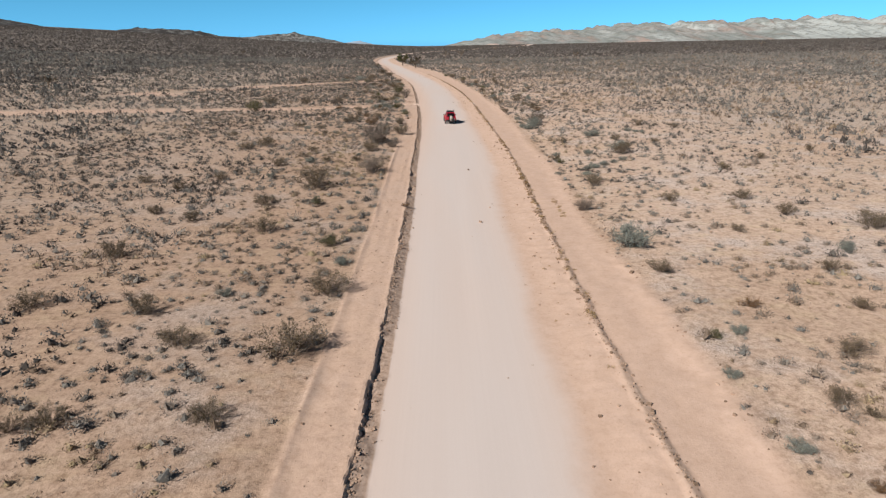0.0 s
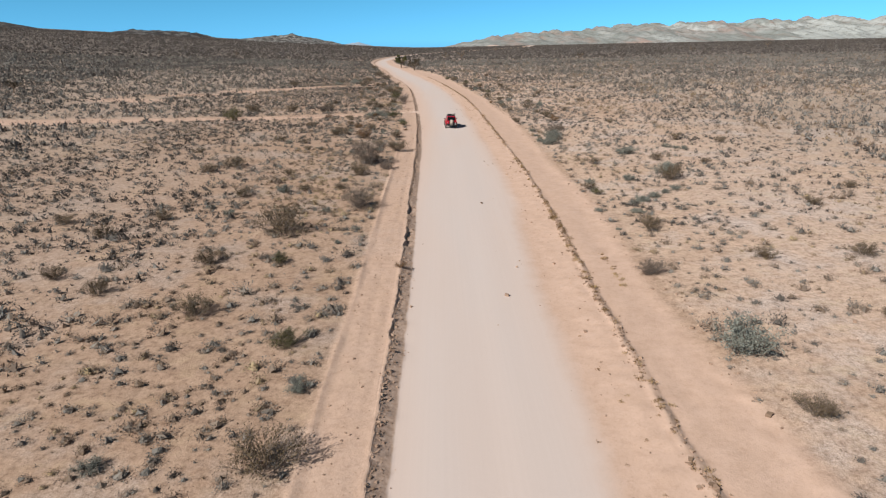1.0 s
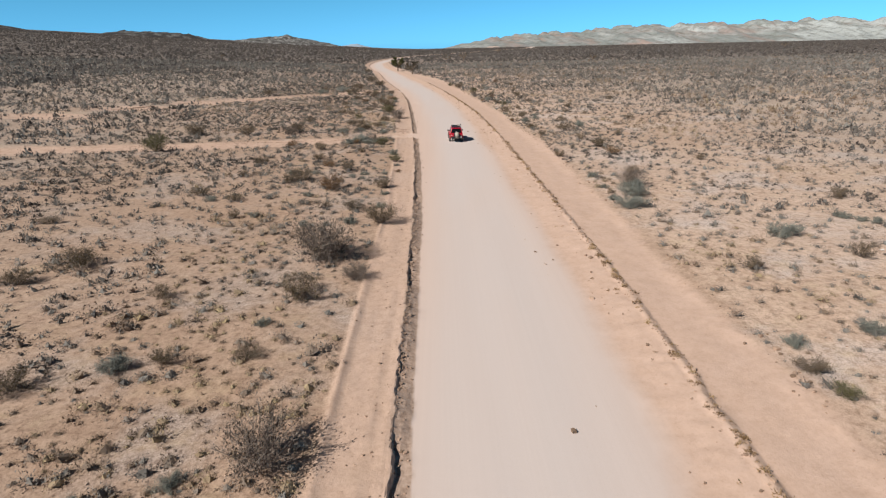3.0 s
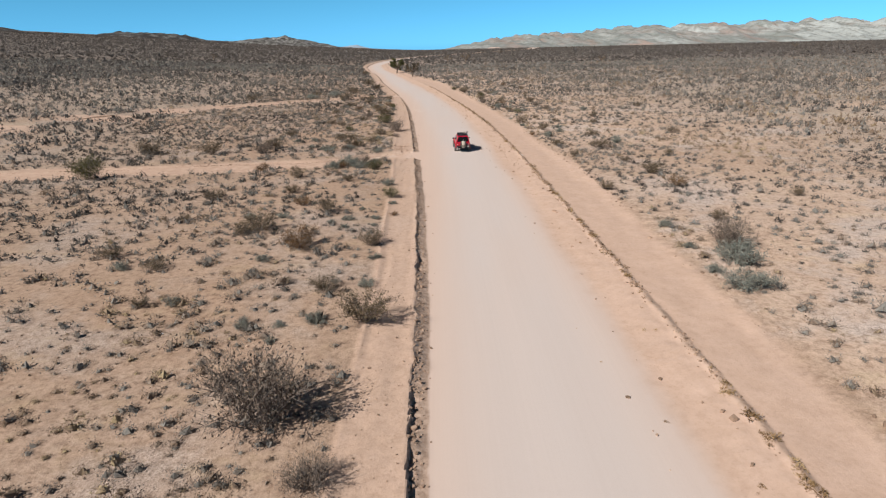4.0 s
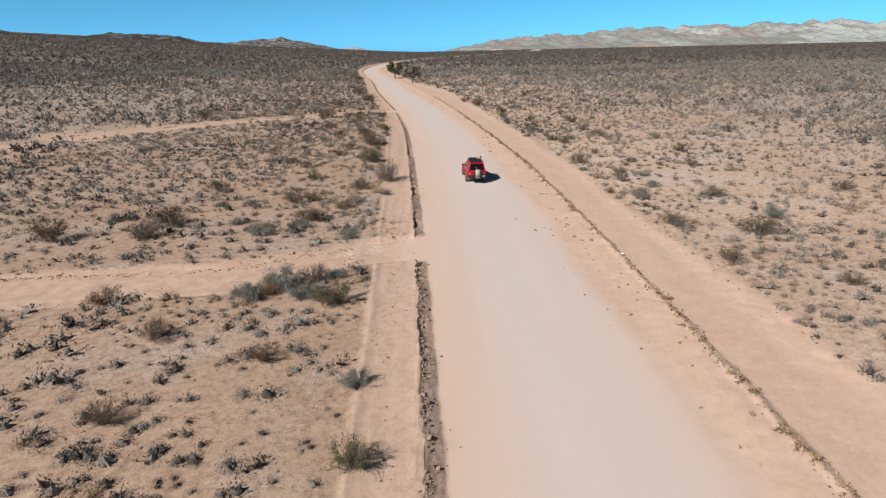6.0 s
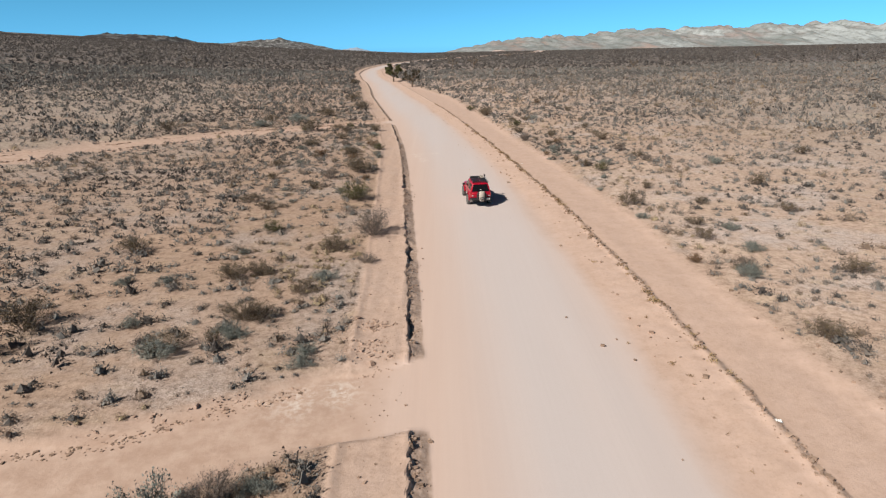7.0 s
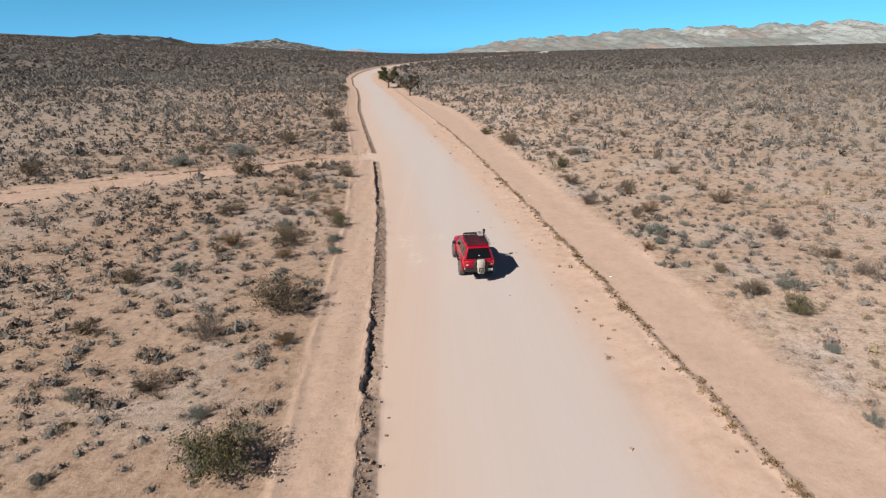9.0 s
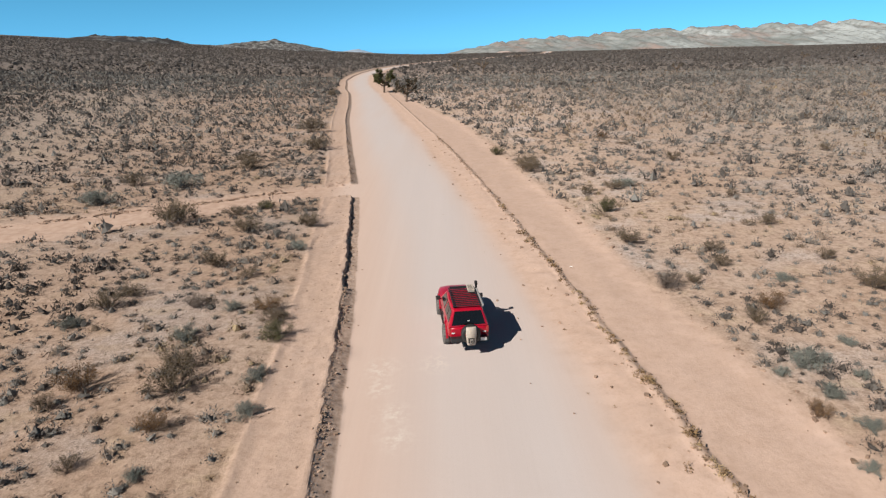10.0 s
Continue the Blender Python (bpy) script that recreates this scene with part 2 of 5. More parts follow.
bank, berm, verge = smooth_line(BANK), smooth_line(BERM), smooth_line(VERGE)
SIDE_ROADS = [  # (x, y, half width) along the middle of the tracks that leave the road
    [(-3.5, 132.6, 2.7), (-5.3, 132.3, 2.4), (-8.7, 131.1, 2.2), (-11, 129.8, 2.1), (-16, 127.4, 2.4), (-25, 126.2, 2.7), (-33, 125.4, 2.8), (-45, 123.4, 2.9), (-60, 120.3, 3.0), (-95, 111, 3.0), (-150, 96, 3.0)],
    [(-11, 215.2, 2.9), (-13.3, 214.7, 2.6), (-17, 213.6, 2.2), (-22, 210.4, 2.6), (-28, 207.0, 3.0), (-37, 202.0, 3.0), (-45, 194.5, 3.1), (-54, 184.5, 3.0), (-62, 171, 2.8), (-80, 145, 2.6)],
]


def side_mask(x, y):
    """How far a place lies on one of the side tracks: 1 in the middle, 0 outside."""
    out = np.zeros(np.broadcast(x, y).shape)
    wob = (fbm(x * 0.5, y * 0.5, 3, 5) - 0.5) * 0.7
    for line in SIDE_ROADS:
        best = np.full(out.shape, 1e9)
        for (ax, ay, ah), (bx, by, bh) in zip(line, line[1:]):
            t = np.clip(((x - ax) * (bx - ax) + (y - ay) * (by - ay)) / ((bx - ax) ** 2 + (by - ay) ** 2), 0, 1)
            best = np.minimum(best, np.hypot(x - ax - t * (bx - ax), y - ay - t * (by - ay)) - (ah + t * (bh - ah)))
        out = np.maximum(out, 1 - step(-0.25, 0.2, best + wob))
    return out


ROAD_Z = -0.35
# stretches where the bank stands as a sheer broken face
SHEER = [(18, 25), (52.5, 56), (60, 63), (76.5, 78.6), (80.2, 82), (95, 97), (136.5, 138.5), (146.5, 149.5), (165, 171.5), (192, 213)]


def land(x, y):
    """The lie of the land without the road."""
    x, y = np.asarray(x, float), np.asarray(y, float)
    left = np.maximum(0, -x - 30)
    z = 0.045 * left * left / (left + 25)
    z = z + (fbm(x * 0.02, y * 0.02, 3, 1) - 0.5) * 0.9 * step(14, 60, np.abs(x + y * 0.03))
    z = z + (fbm(x * 0.25, y * 0.25, 3, 2) - 0.5) * 0.22
    z = z + (fbm(x * 1.3, y * 1.3, 2, 3) - 0.5) * 0.10
    z = z + 0.025 * np.maximum(0, -x - 90) * step(280, 1050, y)
    far = np.maximum(0, y - 1250)
    return z - 0.035 * far * far / (far + 150)


def ground_z(x, y):
    """The height of the ground anywhere, roads included."""
    x, y = np.asarray(x, float), np.asarray(y, float)
    b, r, v = bank(y), berm(y), verge(y)
    b = b + (fbm(y * 0.9, y * 0, 3, 11) - 0.5) * 0.22 + (vnoise(y * 2.4, y * 0, 12) - 0.5) * 0.10 + (vnoise(y * 4.6, y * 0, 14) - 0.5) * 0.12
    r = r + (fbm(y * 0.6, y * 0, 3, 13) - 0.5) * 0.28 + (vnoise(y * 4, y * 0, 18) - 0.5) * 0.12
    v = v + (fbm(y * 0.3, y * 0, 4, 15) - 0.5) * 1.3
    z = land(x, y)
    far = np.maximum(0, y - 1250)
    base = -0.035 * far * far / (far + 150)
    ruts = (fbm(x * 1.2, y * 0.04, 3, 21) - 0.5) * 0.05
    road = base + ROAD_Z + ruts + 0.05 * np.cos((x - (b + r) / 2) / 5)
    lip = x - bank(y) - (fbm(y * 0.12, y * 0, 2, 25) - 0.5) * 0.3
    mound = 0.075 * np.exp(-((lip + 2.3) / 0.2) ** 2) * (0.5 + 0.8 * step(0.3, 0.7, fbm(y * 0.3, x * 0, 3, 22)))
    strip = base - 0.035 + (fbm(x * 2.0, y * 1.2, 3, 24) - 0.5) * 0.07 + (fbm(x * 3.4, y * 0.07, 3, 23) - 0.5) * 0.07 + 0.04 * np.exp(-((x - b) / 0.3) ** 2)
    side = side_mask(x, y)
    ditch = base - 0.14 + (fbm(x * 1.0, y * 0.4, 3, 26) - 0.5) * 0.10
    ridge = -0.10 + 0.10 * fbm(y * 0.5, y * 0, 3, 27)
    shoulder = road + (0.26 + ridge) * step(-2.4, -0.15, x - r) + (fbm(x * 3, y * 3, 2, 28) - 0.5) * 0.08 * step(-3, -1, x - r)
    out = z * (1 - step(-3.3, -2.25, lip)) + strip * step(-3.3, -2.25, lip)
    out = out + mound
    talus = (fbm(x * 5, y * 5, 3, 29) - 0.5) * 0.13 * step(0.75, 0.4, x - b)
    sheer = 0.16 + 0.26 * step(0.50, 0.66, fbm(y * 0.32, y * 0, 4, 36))
    for y0, y1 in SHEER:
        sheer = np.maximum(sheer, 0.85 * step(y0 - 0.9, y0 + 0.3, y) * step(y1 + 0.9, y1 - 0.3, y) * (0.75 + 0.4 * vnoise(y * 1.7, y * 0, 37)))
    drop = step(0.0, 0.09, x - b) * sheer + np.clip((x - b - 0.06) / 0.64, 0, 1) * (1 - sheer)
    low = out * (1 - drop) + (road + talus * step(0, 0.15, x - b)) * drop
    out = np.where(x < b, out, low)
    out = np.where(x > r - 2.6, shoulder, out)
    windrow = 0.075 * np.exp(-((x - r) / 0.17) ** 2) * (0.55 + 0.9 * fbm(y * 0.8, y * 0, 3, 45)) * (1 + 0.5 * (vnoise(y * 5, x * 3, 46) - 0.5))
    fall = step(-0.05, 0.4, x - r)
    out = np.where(x > r - 0.15, shoulder * (1 - fall) + (ditch + 0.05) * fall, out)
    rise = step(-1.5, 0.7, x - v)
    right = ditch * (1 - rise) + (z + 0.04) * rise + (fbm(x * 2.2, y * 2.2, 3, 38) - 0.5) * 0.10 * np.exp(-((x - v + 0.2) / 0.7) ** 2)
    out = np.where(x > r + 0.25, right, out)
    out = out + windrow
    away = b - x
    lowered = np.where(x < b, road + 0.16 * step(0.3, 9, away) + (z - base) * step(6, 30, away), np.where(x < b + 1.2, road, out))
    return out * (1 - side) + lowered * side


def mesh_ob(name, verts, faces, mats, parent=None, smooth=False):
    """One mesh object from arrays."""
    me = bpy.data.meshes.new(name)
    verts, faces = np.asarray(verts, np.float32), np.asarray(faces, np.int32)
    k = faces.shape[1]
    me.vertices.add(len(verts))
    me.vertices.foreach_set("co", verts.ravel())
    me.loops.add(faces.size)
    me.loops.foreach_set("vertex_index", faces.ravel())
    me.polygons.add(len(faces))
    me.polygons.foreach_set("loop_start", np.arange(0, faces.size, k, dtype=np.int32))
    me.polygons.foreach_set("use_smooth", np.full(len(faces), smooth))
    me.update(calc_edges=True)
    for m in mats if isinstance(mats, (list, tuple)) else [mats]:
        me.materials.append(m)
    ob = new(name, me)
    ob.parent = parent
    return ob


def float_layer(ob, name, values):
    a = ob.data.attributes.new(name, "FLOAT", "POINT")
    a.data.foreach_set("value", np.asarray(values, np.float32).ravel())


def grid_faces(rows, cols):
    i = np.arange((rows - 1) * cols).reshape(rows - 1, cols)[:, :-1].ravel()
    return np.stack([i, i + 1, i + cols + 1, i + cols], 1)


def build_ground():
    near = np.arange(6, 232, 0.2)
    out = [232.0]
    while out[-1] < 4900:
        out.append(out[-1] + 0.25 * 1.021 ** len(out))
    ys = np.concatenate([np.linspace(-60, 5.5, 40), near, np.array(out[:-1]), [4900]])
    away = [0.0]
    while away[-1] < 3900:
        away.append(away[-1] + 0.5 * 1.2 ** len(away))
    away = np.array(away)
    rows = []
    for y in ys:
        b, r, v = float(bank(y)), float(berm(y)), float(verge(y))
        s = np.concatenate([
            (b - 2.7) - away[::-1], b + np.array([-2.55, -2.46, -2.38, -2.32, -2.25, -2.18, -2.05, -1.9, -1.75, -1.6, -1.4, -1.2, -1.0, -0.8, -0.65, -0.45, -0.3, -0.2, -0.12, -0.06, 0, 0.05, 0.10, 0.15, 0.22, 0.30, 0.40, 0.50, 0.58, 0.66, 0.74, 0.86]),
            np.linspace(b + 1.4, r - 2.9, 14), r + np.array([-2.5, -2.1, -1.7, -1.3, -1.0, -0.75, -0.5, -0.38, -0.28, -0.2, -0.13, -0.06, 0.0, 0.06, 0.12, 0.18, 0.25, 0.33, 0.42, 0.55]),
        ])
        t = np.linspace(0, 1, 8)
        s = np.concatenate([s, (r + 0.8) * (1 - t) + (v - 1.1) * t if v - 1.1 > r + 0.9 else r + 0.6 + t * max(0.05, v - 1.15 - r - 0.6), v + np.array([-0.9, -0.7, -0.5, -0.35, -0.2, -0.05, 0.1, 0.3, 0.5]), v + 0.8 + away])
        rows.append(np.sort(s))
    X = np.array(rows)
    Y = np.repeat(ys[:, None], X.shape[1], 1)
    Z = ground_z(X, Y)
    ob = mesh_ob("ground", np.stack([X, Y, Z], -1).reshape(-1, 3), grid_faces(*X.shape), ground_material(), smooth=True)
    b, r, v = bank(Y), berm(Y), verge(Y)
    side = side_mask(X, Y)
    wobble = (fbm(Y * 0.9, Y * 0, 3, 11) - 0.5) * 0.22
    wear = (fbm(X * 0.3, Y * 0.08, 3, 31) - 0.5) * 1.6
    roadway = step(0.60, 0.72, X - b - wobble * 0.6) * (1 - step(-3.6, -1.3, X - r + wear))
    sandy = step(-2.7, -2.2, X - b) * (1 - step(-0.6, 0.6, X - v + wear))
    sandy = np.maximum(sandy * (0.75 + 0.25 * step(0.5, 1.5, X - b)), side)
    roadway = np.maximum(roadway, side * step(-3.5, 0.3, X - b) * (X < b + 1.5))
    clods = step(-0.1, 0.1, X - b - wobble) * (1 - step(0.62, 0.73, X - b - wobble * 0.6 + (fbm(X * 2, Y * 2, 2, 33) - 0.5) * 0.12)) * (1 - side)
    clods = np.maximum(clods, np.exp(-((X - r - 0.12 - (fbm(Y * 0.6, Y * 0, 3, 13) - 0.5) * 0.28) / 0.2) ** 2) * (0.35 + 0.65 * step(0.3, 0.6, fbm(Y * 0.7, X, 2, 35))) * 0.95)
    clods = np.maximum(clods, np.exp(-((side - 0.5) / 0.3) ** 2) * step(0.3, 0.5, fbm(X * 0.4, Y * 0.4, 3, 37)) * step(0.5, 2.5, b - X))
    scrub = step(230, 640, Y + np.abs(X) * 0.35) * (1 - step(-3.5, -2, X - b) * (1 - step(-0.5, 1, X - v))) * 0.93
    u = (X - b) / np.maximum(3, r - b)
    late = step(40, 120, Y)
    worn = np.exp(-(np.abs(u - 0.40 - 0.10 * late - (fbm(Y * 0.02, Y * 0, 2, 55) - 0.5) * 0.12) / (0.44 - 0.15 * late)) ** 3) * (0.95 + 0.5 * (fbm(X * 0.5, Y * 0.06, 3, 56) - 0.5))
    dry = step(5, 55, np.maximum(b - 3 - X, X - v - 4)) * (0.55 + 0.3 * step(60, 260, Y)) * step(0.25, 0.5, fbm(X * 0.06, Y * 0.06, 3, 57) + 0.12 * step(60, 200, Y))
    scuffed = np.zeros(X.shape)
    for sx, sy, sr in ((-6.9, 183.7, 0.7), (-6.8, 182.3, 0.55), (-6.2, 180.6, 0.6), (-6.0, 179.3, 0.6), (-4.8, 184.0, 0.6), (-9.6, 131.7, 0.9), (-8.0, 132.4, 0.8)):
        scuffed = np.maximum(scuffed, np.exp(-((X - sx) ** 2 + ((Y - sy) * 0.7) ** 2) / sr ** 2 * 2))
    crisp = (np.abs(X - b - 0.05) < 0.3) & (Y < 260)
    ob.data.polygons.foreach_set("use_smooth", ~crisp[:-1, :-1].ravel())
    for key, val in (("roadway", roadway), ("sandy", sandy), ("clods", clods), ("scrub", scrub), ("track", side * (1 - step(-3.5, 0.3, X - b)) * 0.95), ("scuffed", scuffed), ("worn", worn), ("dry", dry), ("pale", step(-0.4, 1.2, X - v) * (0.55 + 0.45 * step(0.3, 0.6, fbm(X * 0.03, Y * 0.03, 3, 39))))):
        float_layer(ob, key, val)
    tagged(ob, "sandy desert ground with a graded pale dirt road", "ground", kind="structure")
    return ob


def build_hill(name, cx, cy, wx, wy, h, seed, mat, label, rough=0.35, cols=90, rows=40, flat=1.0, foot=-3):
    u, w = np.meshgrid(np.linspace(-1, 1, cols), np.linspace(-1, 1, rows))
    X, Y = cx + u * wx, cy + w * wy
    d = np.sqrt(u * u + w * w)
    crest = 1 - 0.5 * rough + rough * (2 * np.abs(fbm(u * 5, w * 4, 5, seed) - 0.5) + 0.5 * fbm(u * 22, w * 14, 3, seed + 4))
    Z = h * np.minimum(1, flat * np.maximum(0, 1 - d)) ** 0.9 * crest
    Z = land(X, np.minimum(Y, 1250)) + foot + Z * 1.15
    ob = mesh_ob(name, np.stack([X, Y, Z], -1).reshape(-1, 3), grid_faces(rows, cols), mat, smooth=True)
    return tagged(ob, label, "hill", kind="structure")


def badlands_material():
    """Grey-green slopes with reddish beds, white scarps towards the high end and darker spots scattered by noise."""
    m, n, l, bsdf = material("pale_badlands")
    beds = noise_node(n, l, 0.0045, 6, 0.6, squash=(1.0, 0.35, 3.5))
    col = ramp(n, l, beds, [(0.32, (0.30, 0.245, 0.225)), (0.43, (0.275, 0.28, 0.275)), (0.54, (0.225, 0.25, 0.245)), (0.66, (0.335, 0.35, 0.345))])
    red = ramp(n, l, noise_node(n, l, 0.007, 4, 0.6, squash=(1.0, 0.3, 2.0)), [(0.54, (0, 0, 0)), (0.66, (0.6, 0.6, 0.6))])
    col = mix(n, l, red, col, (0.37, 0.25, 0.205))
    place = n.new("ShaderNodeSeparateXYZ")
    l.new(n.new("ShaderNodeTexCoord").outputs["Object"], place.inputs[0])
    along = n.new("ShaderNodeMapRange")
    along.inputs["From Min"].default_value, along.inputs["From Max"].default_value = 700, 2300
    along.inputs["To Min"].default_value, along.inputs["To Max"].default_value = -0.16, 0.10
    l.new(place.outputs[0], along.inputs["Value"])
    scarp = maths(n, l, "ADD", noise_node(n, l, 0.0028, 5, 0.6, squash=(1.0, 0.5, 4.0)), along.outputs[0])
    col = mix(n, l, ramp(n, l, scarp, [(0.50, (0, 0, 0)), (0.57, (0.9, 0.9, 0.9))]), col, (0.39, 0.42, 0.42))
    spots = ramp(n, l, noise_node(n, l, 0.022, 6, 0.75), [(0.48, (0, 0, 0)), (0.62, (0.7, 0.7, 0.7))])
    l.new(mix(n, l, spots, col, (0.15, 0.155, 0.14)), bsdf.inputs["Base Color"])
    bsdf.inputs["Roughness"].default_value = 0.95
    bsdf.inputs["Specular IOR Level"].default_value = 0.1
    l.new(bump(n, l, noise_node(n, l, 0.016, 6, 0.7), 0.7, 9.0), bsdf.inputs["Normal"])
    return m


def build_range():
    """The pale eroded range along the horizon."""
    xs = np.linspace(-60, 4300, 420)
    top = np.interp(xs, [-60, 20, 120, 330, 530, 850, 1150, 1260, 1390, 1570, 1740, 1960, 2180, 2490, 3000, 4300], [-40, -25, 0, 33, 60, 70, 93, 106, 88, 108, 84, 98, 112, 106, 90, 80])
    w = np.linspace(0, 1, 70)
    X, W = np.meshgrid(xs, w)
    Y = 2900 + W * 1300 + (fbm(X / 260, W * 3, 3, 41) - 0.5) * 240
    gully = np.abs(fbm(X / 70 + W * 1.5, W * 5, 5, 43) - 0.5) * 2.4
    fold = fbm(X / 420, W * 2.2, 3, 47)
    shape = step(0.0, 0.82, W) ** 0.85
    Z = -45 + (top[None] * 1.08 + 45) * shape * (0.88 + 0.16 * fold) * (0.76 + 0.36 * gully)
    Z = np.where(W > 0.86, Z - (W - 0.86) * 420, Z)
    m = badlands_material()
    ob = mesh_ob("mountain_range", np.stack([X, Y, Z], -1).reshape(-1, 3), grid_faces(*X.shape), m, smooth=True)
    return tagged(ob, "pale eroded badlands range on the horizon", "mountains", kind="structure")


build_ground()
build_range()
DARK_ROCK = rock_material("dark_scrub_hill", [(0.35, (0.040, 0.038, 0.040)), (0.50, (0.060, 0.056, 0.056)), (0.60, (0.165, 0.165, 0.16))], 0.06, (0.045, 0.04, 0.037), 0.75)
PALE_ROCK = rock_material("pale_rocky_hill", [(0.38, (0.055, 0.053, 0.052)), (0.50, (0.14, 0.135, 0.13)), (0.62, (0.36, 0.36, 0.35))], 0.13, (0.05, 0.047, 0.045), 0.8)
# the pale blue of distant haze is put into this hill's base colour
HAZE_TINTED = rock_material("haze_tinted_hill", [(0.3, (0.30, 0.38, 0.48)), (0.7, (0.36, 0.44, 0.53))], 0.01, (0.30, 0.37, 0.46), 0.3)
# the ridge's rock colour carries painted haze too, in a darker blue
HAZE_BLUE_RIDGE = rock_material("haze_blue_ridge", [(0.3, (0.09, 0.13, 0.20)), (0.7, (0.14, 0.18, 0.25))], 0.01, (0.08, 0.11, 0.17), 0.3)
BARE_EARTH = rock_material("bare_red_earth", [(0.35, (0.42, 0.30, 0.26)), (0.65, (0.60, 0.50, 0.46))], 0.2, (0.30, 0.2, 0.17), 0.4)
build_hill("hill", -272, 1160, 115, 110, 15, 51, PALE_ROCK, "low rocky hill with pale boulders behind the scrub plain", 0.45)
build_hill("hill", -525, 1210, 110, 90, 8.5, 53, DARK_ROCK, "long low dark rocky hill with a craggy top", 0.6, flat=2.2)
build_hill("hill", -935, 1180, 190, 160, 21, 55, DARK_ROCK, "dark rounded hill at the plain's edge")
build_hill("hill", -575, 4400, 120, 120, 20, 57, HAZE_TINTED, "hill far beyond the plain with haze blue in its colour", foot=-48)
build_hill("hill", 250, 4500, 210, 120, 32, 58, HAZE_BLUE_RIDGE, "long ridge beyond the plain with dark haze blue in its colour", 0.2, flat=2.0, foot=-50)
build_hill("mound", 104, 1240, 15, 12, 2.6, 59, BARE_EARTH, "bare pale red earth mound far out on the plain", 0.3, cols=30, rows=14, flat=2.0, foot=-0.6)


# ---------------------------------------------------------------- desert plants
STEMS = plain("grey_twigs", (0.165, 0.135, 0.115), 0.9, grain=20, amount=0.3)
CREOSOTE = foliage_material("creosote_leaves", [(0.0, (0.075, 0.062, 0.034)), (0.35, (0.115, 0.085, 0.052)), (0.65, (0.155, 0.115, 0.075)), (1.0, (0.21, 0.155, 0.10))])
SAGE = foliage_material("sage_leaves", [(0.0, (0.11, 0.118, 0.102)), (0.4, (0.175, 0.19, 0.168)), (0.7, (0.235, 0.25, 0.222)), (1.0, (0.29, 0.295, 0.255))])
RUSTY = foliage_material("rusty_leaves", [(0.0, (0.095, 0.05, 0.022)), (0.5, (0.17, 0.095, 0.045)), (1.0, (0.25, 0.155, 0.08))])
DEAD = foliage_material("dead_twigs", [(0.0, (0.095, 0.075, 0.062)), (0.5, (0.155, 0.122, 0.10)), (1.0, (0.25, 0.20, 0.165))])
GREEN = foliage_material("olive_leaves", [(0.0, (0.06, 0.06, 0.025)), (0.5, (0.105, 0.10, 0.045)), (1.0, (0.17, 0.15, 0.075))])
TUFT = foliage_material("small_scrub", [(0.0, (0.068, 0.058, 0.052)), (0.22, (0.122, 0.11, 0.10)), (0.42, (0.20, 0.194, 0.18)), (0.58, (0.22, 0.175, 0.142)), (0.74, (0.165, 0.118, 0.086)), (0.88, (0.28, 0.215, 0.145)), (1.0, (0.40, 0.32, 0.19))], var=0.2)


def unit(v):
    return v / np.maximum(1e-6, np.linalg.norm(v, axis=-1, keepdims=True))


def twigs(rng, count, radius, height, thick, droop=0.15, start=0.12, lean=1.0, forks=10):
    """Thin three-sided stems that spray from the root and fork into finer twigs. Returns vertices, quads and the points along the outer twigs."""
    a = rng.uniform(0, 2 * np.pi, count)
    spread = np.sqrt(rng.uniform(0.02, 1, count)) * lean
    tip = np.stack([np.cos(a) * spread * radius, np.sin(a) * spread * radius, height * (1 - 0.5 * spread ** 2) * rng.uniform(0.6, 1.05, count)], 1)
    root = np.stack([np.cos(a) * start * spread * radius, np.sin(a) * start * spread * radius, np.full(count, -0.05)], 1)
    mid = root + (tip - root) * 0.5 + np.stack([rng.normal(0, 0.07, count) * radius, rng.normal(0, 0.07, count) * radius, np.full(count, droop * height)], 1)
    main = np.stack([root, mid, tip], 1)
    src = np.repeat(np.arange(count), forks)
    n = len(src)
    t = rng.uniform(0.15, 0.85, n)[:, None]
    low = np.where(t < 0.5, root[src] * (1 - 2 * t) + mid[src] * 2 * t, mid[src] * (2 - 2 * t) + tip[src] * (2 * t - 1))
    way = unit(unit(tip[src] - root[src]) + rng.normal(0, 0.5, (n, 3)) + np.array([0, 0, 0.10]))
    far = low + way * (np.linalg.norm(tip - root, axis=1)[src] * rng.uniform(0.22, 0.48, n))[:, None]
    far[:, 2] = np.clip(far[:, 2], 0.03, height * 1.1)
    bend = (low + far) / 2 + rng.normal(0, 0.03, (n, 3)) * radius
    side_twigs = np.stack([low, bend, far], 1)
    verts, faces, at = [], [], 0
    for pts, girth, widths in ((main, thick, (1.0, 0.7, 0.3)), (side_twigs[:, ::2], thick * 0.6, (1.0, 0.35))):
        total, rings = len(pts), len(widths)
        axis = pts[:, -1] - pts[:, 0]
        side = unit(np.cross(axis, rng.normal(size=(total, 3))))
        up = unit(np.cross(axis, side))
        ring = [pts[:, k] + (side * math.cos(j * 2.094) + up * math.sin(j * 2.094)) * girth * w for k, w in enumerate(widths) for j in range(3)]
        verts.append(np.stack(ring, 1).reshape(-1, 3))
        i0 = np.arange(total) * rings * 3 + at
        for k in range(rings - 1):
            for j in range(3):
                faces.append(np.stack([i0 + k * 3 + j, i0 + k * 3 + (j + 1) % 3, i0 + k * 3 + 3 + (j + 1) % 3, i0 + k * 3 + 3 + j], 1))
        at += total * rings * 3
    return np.concatenate(verts), np.concatenate(faces), side_twigs


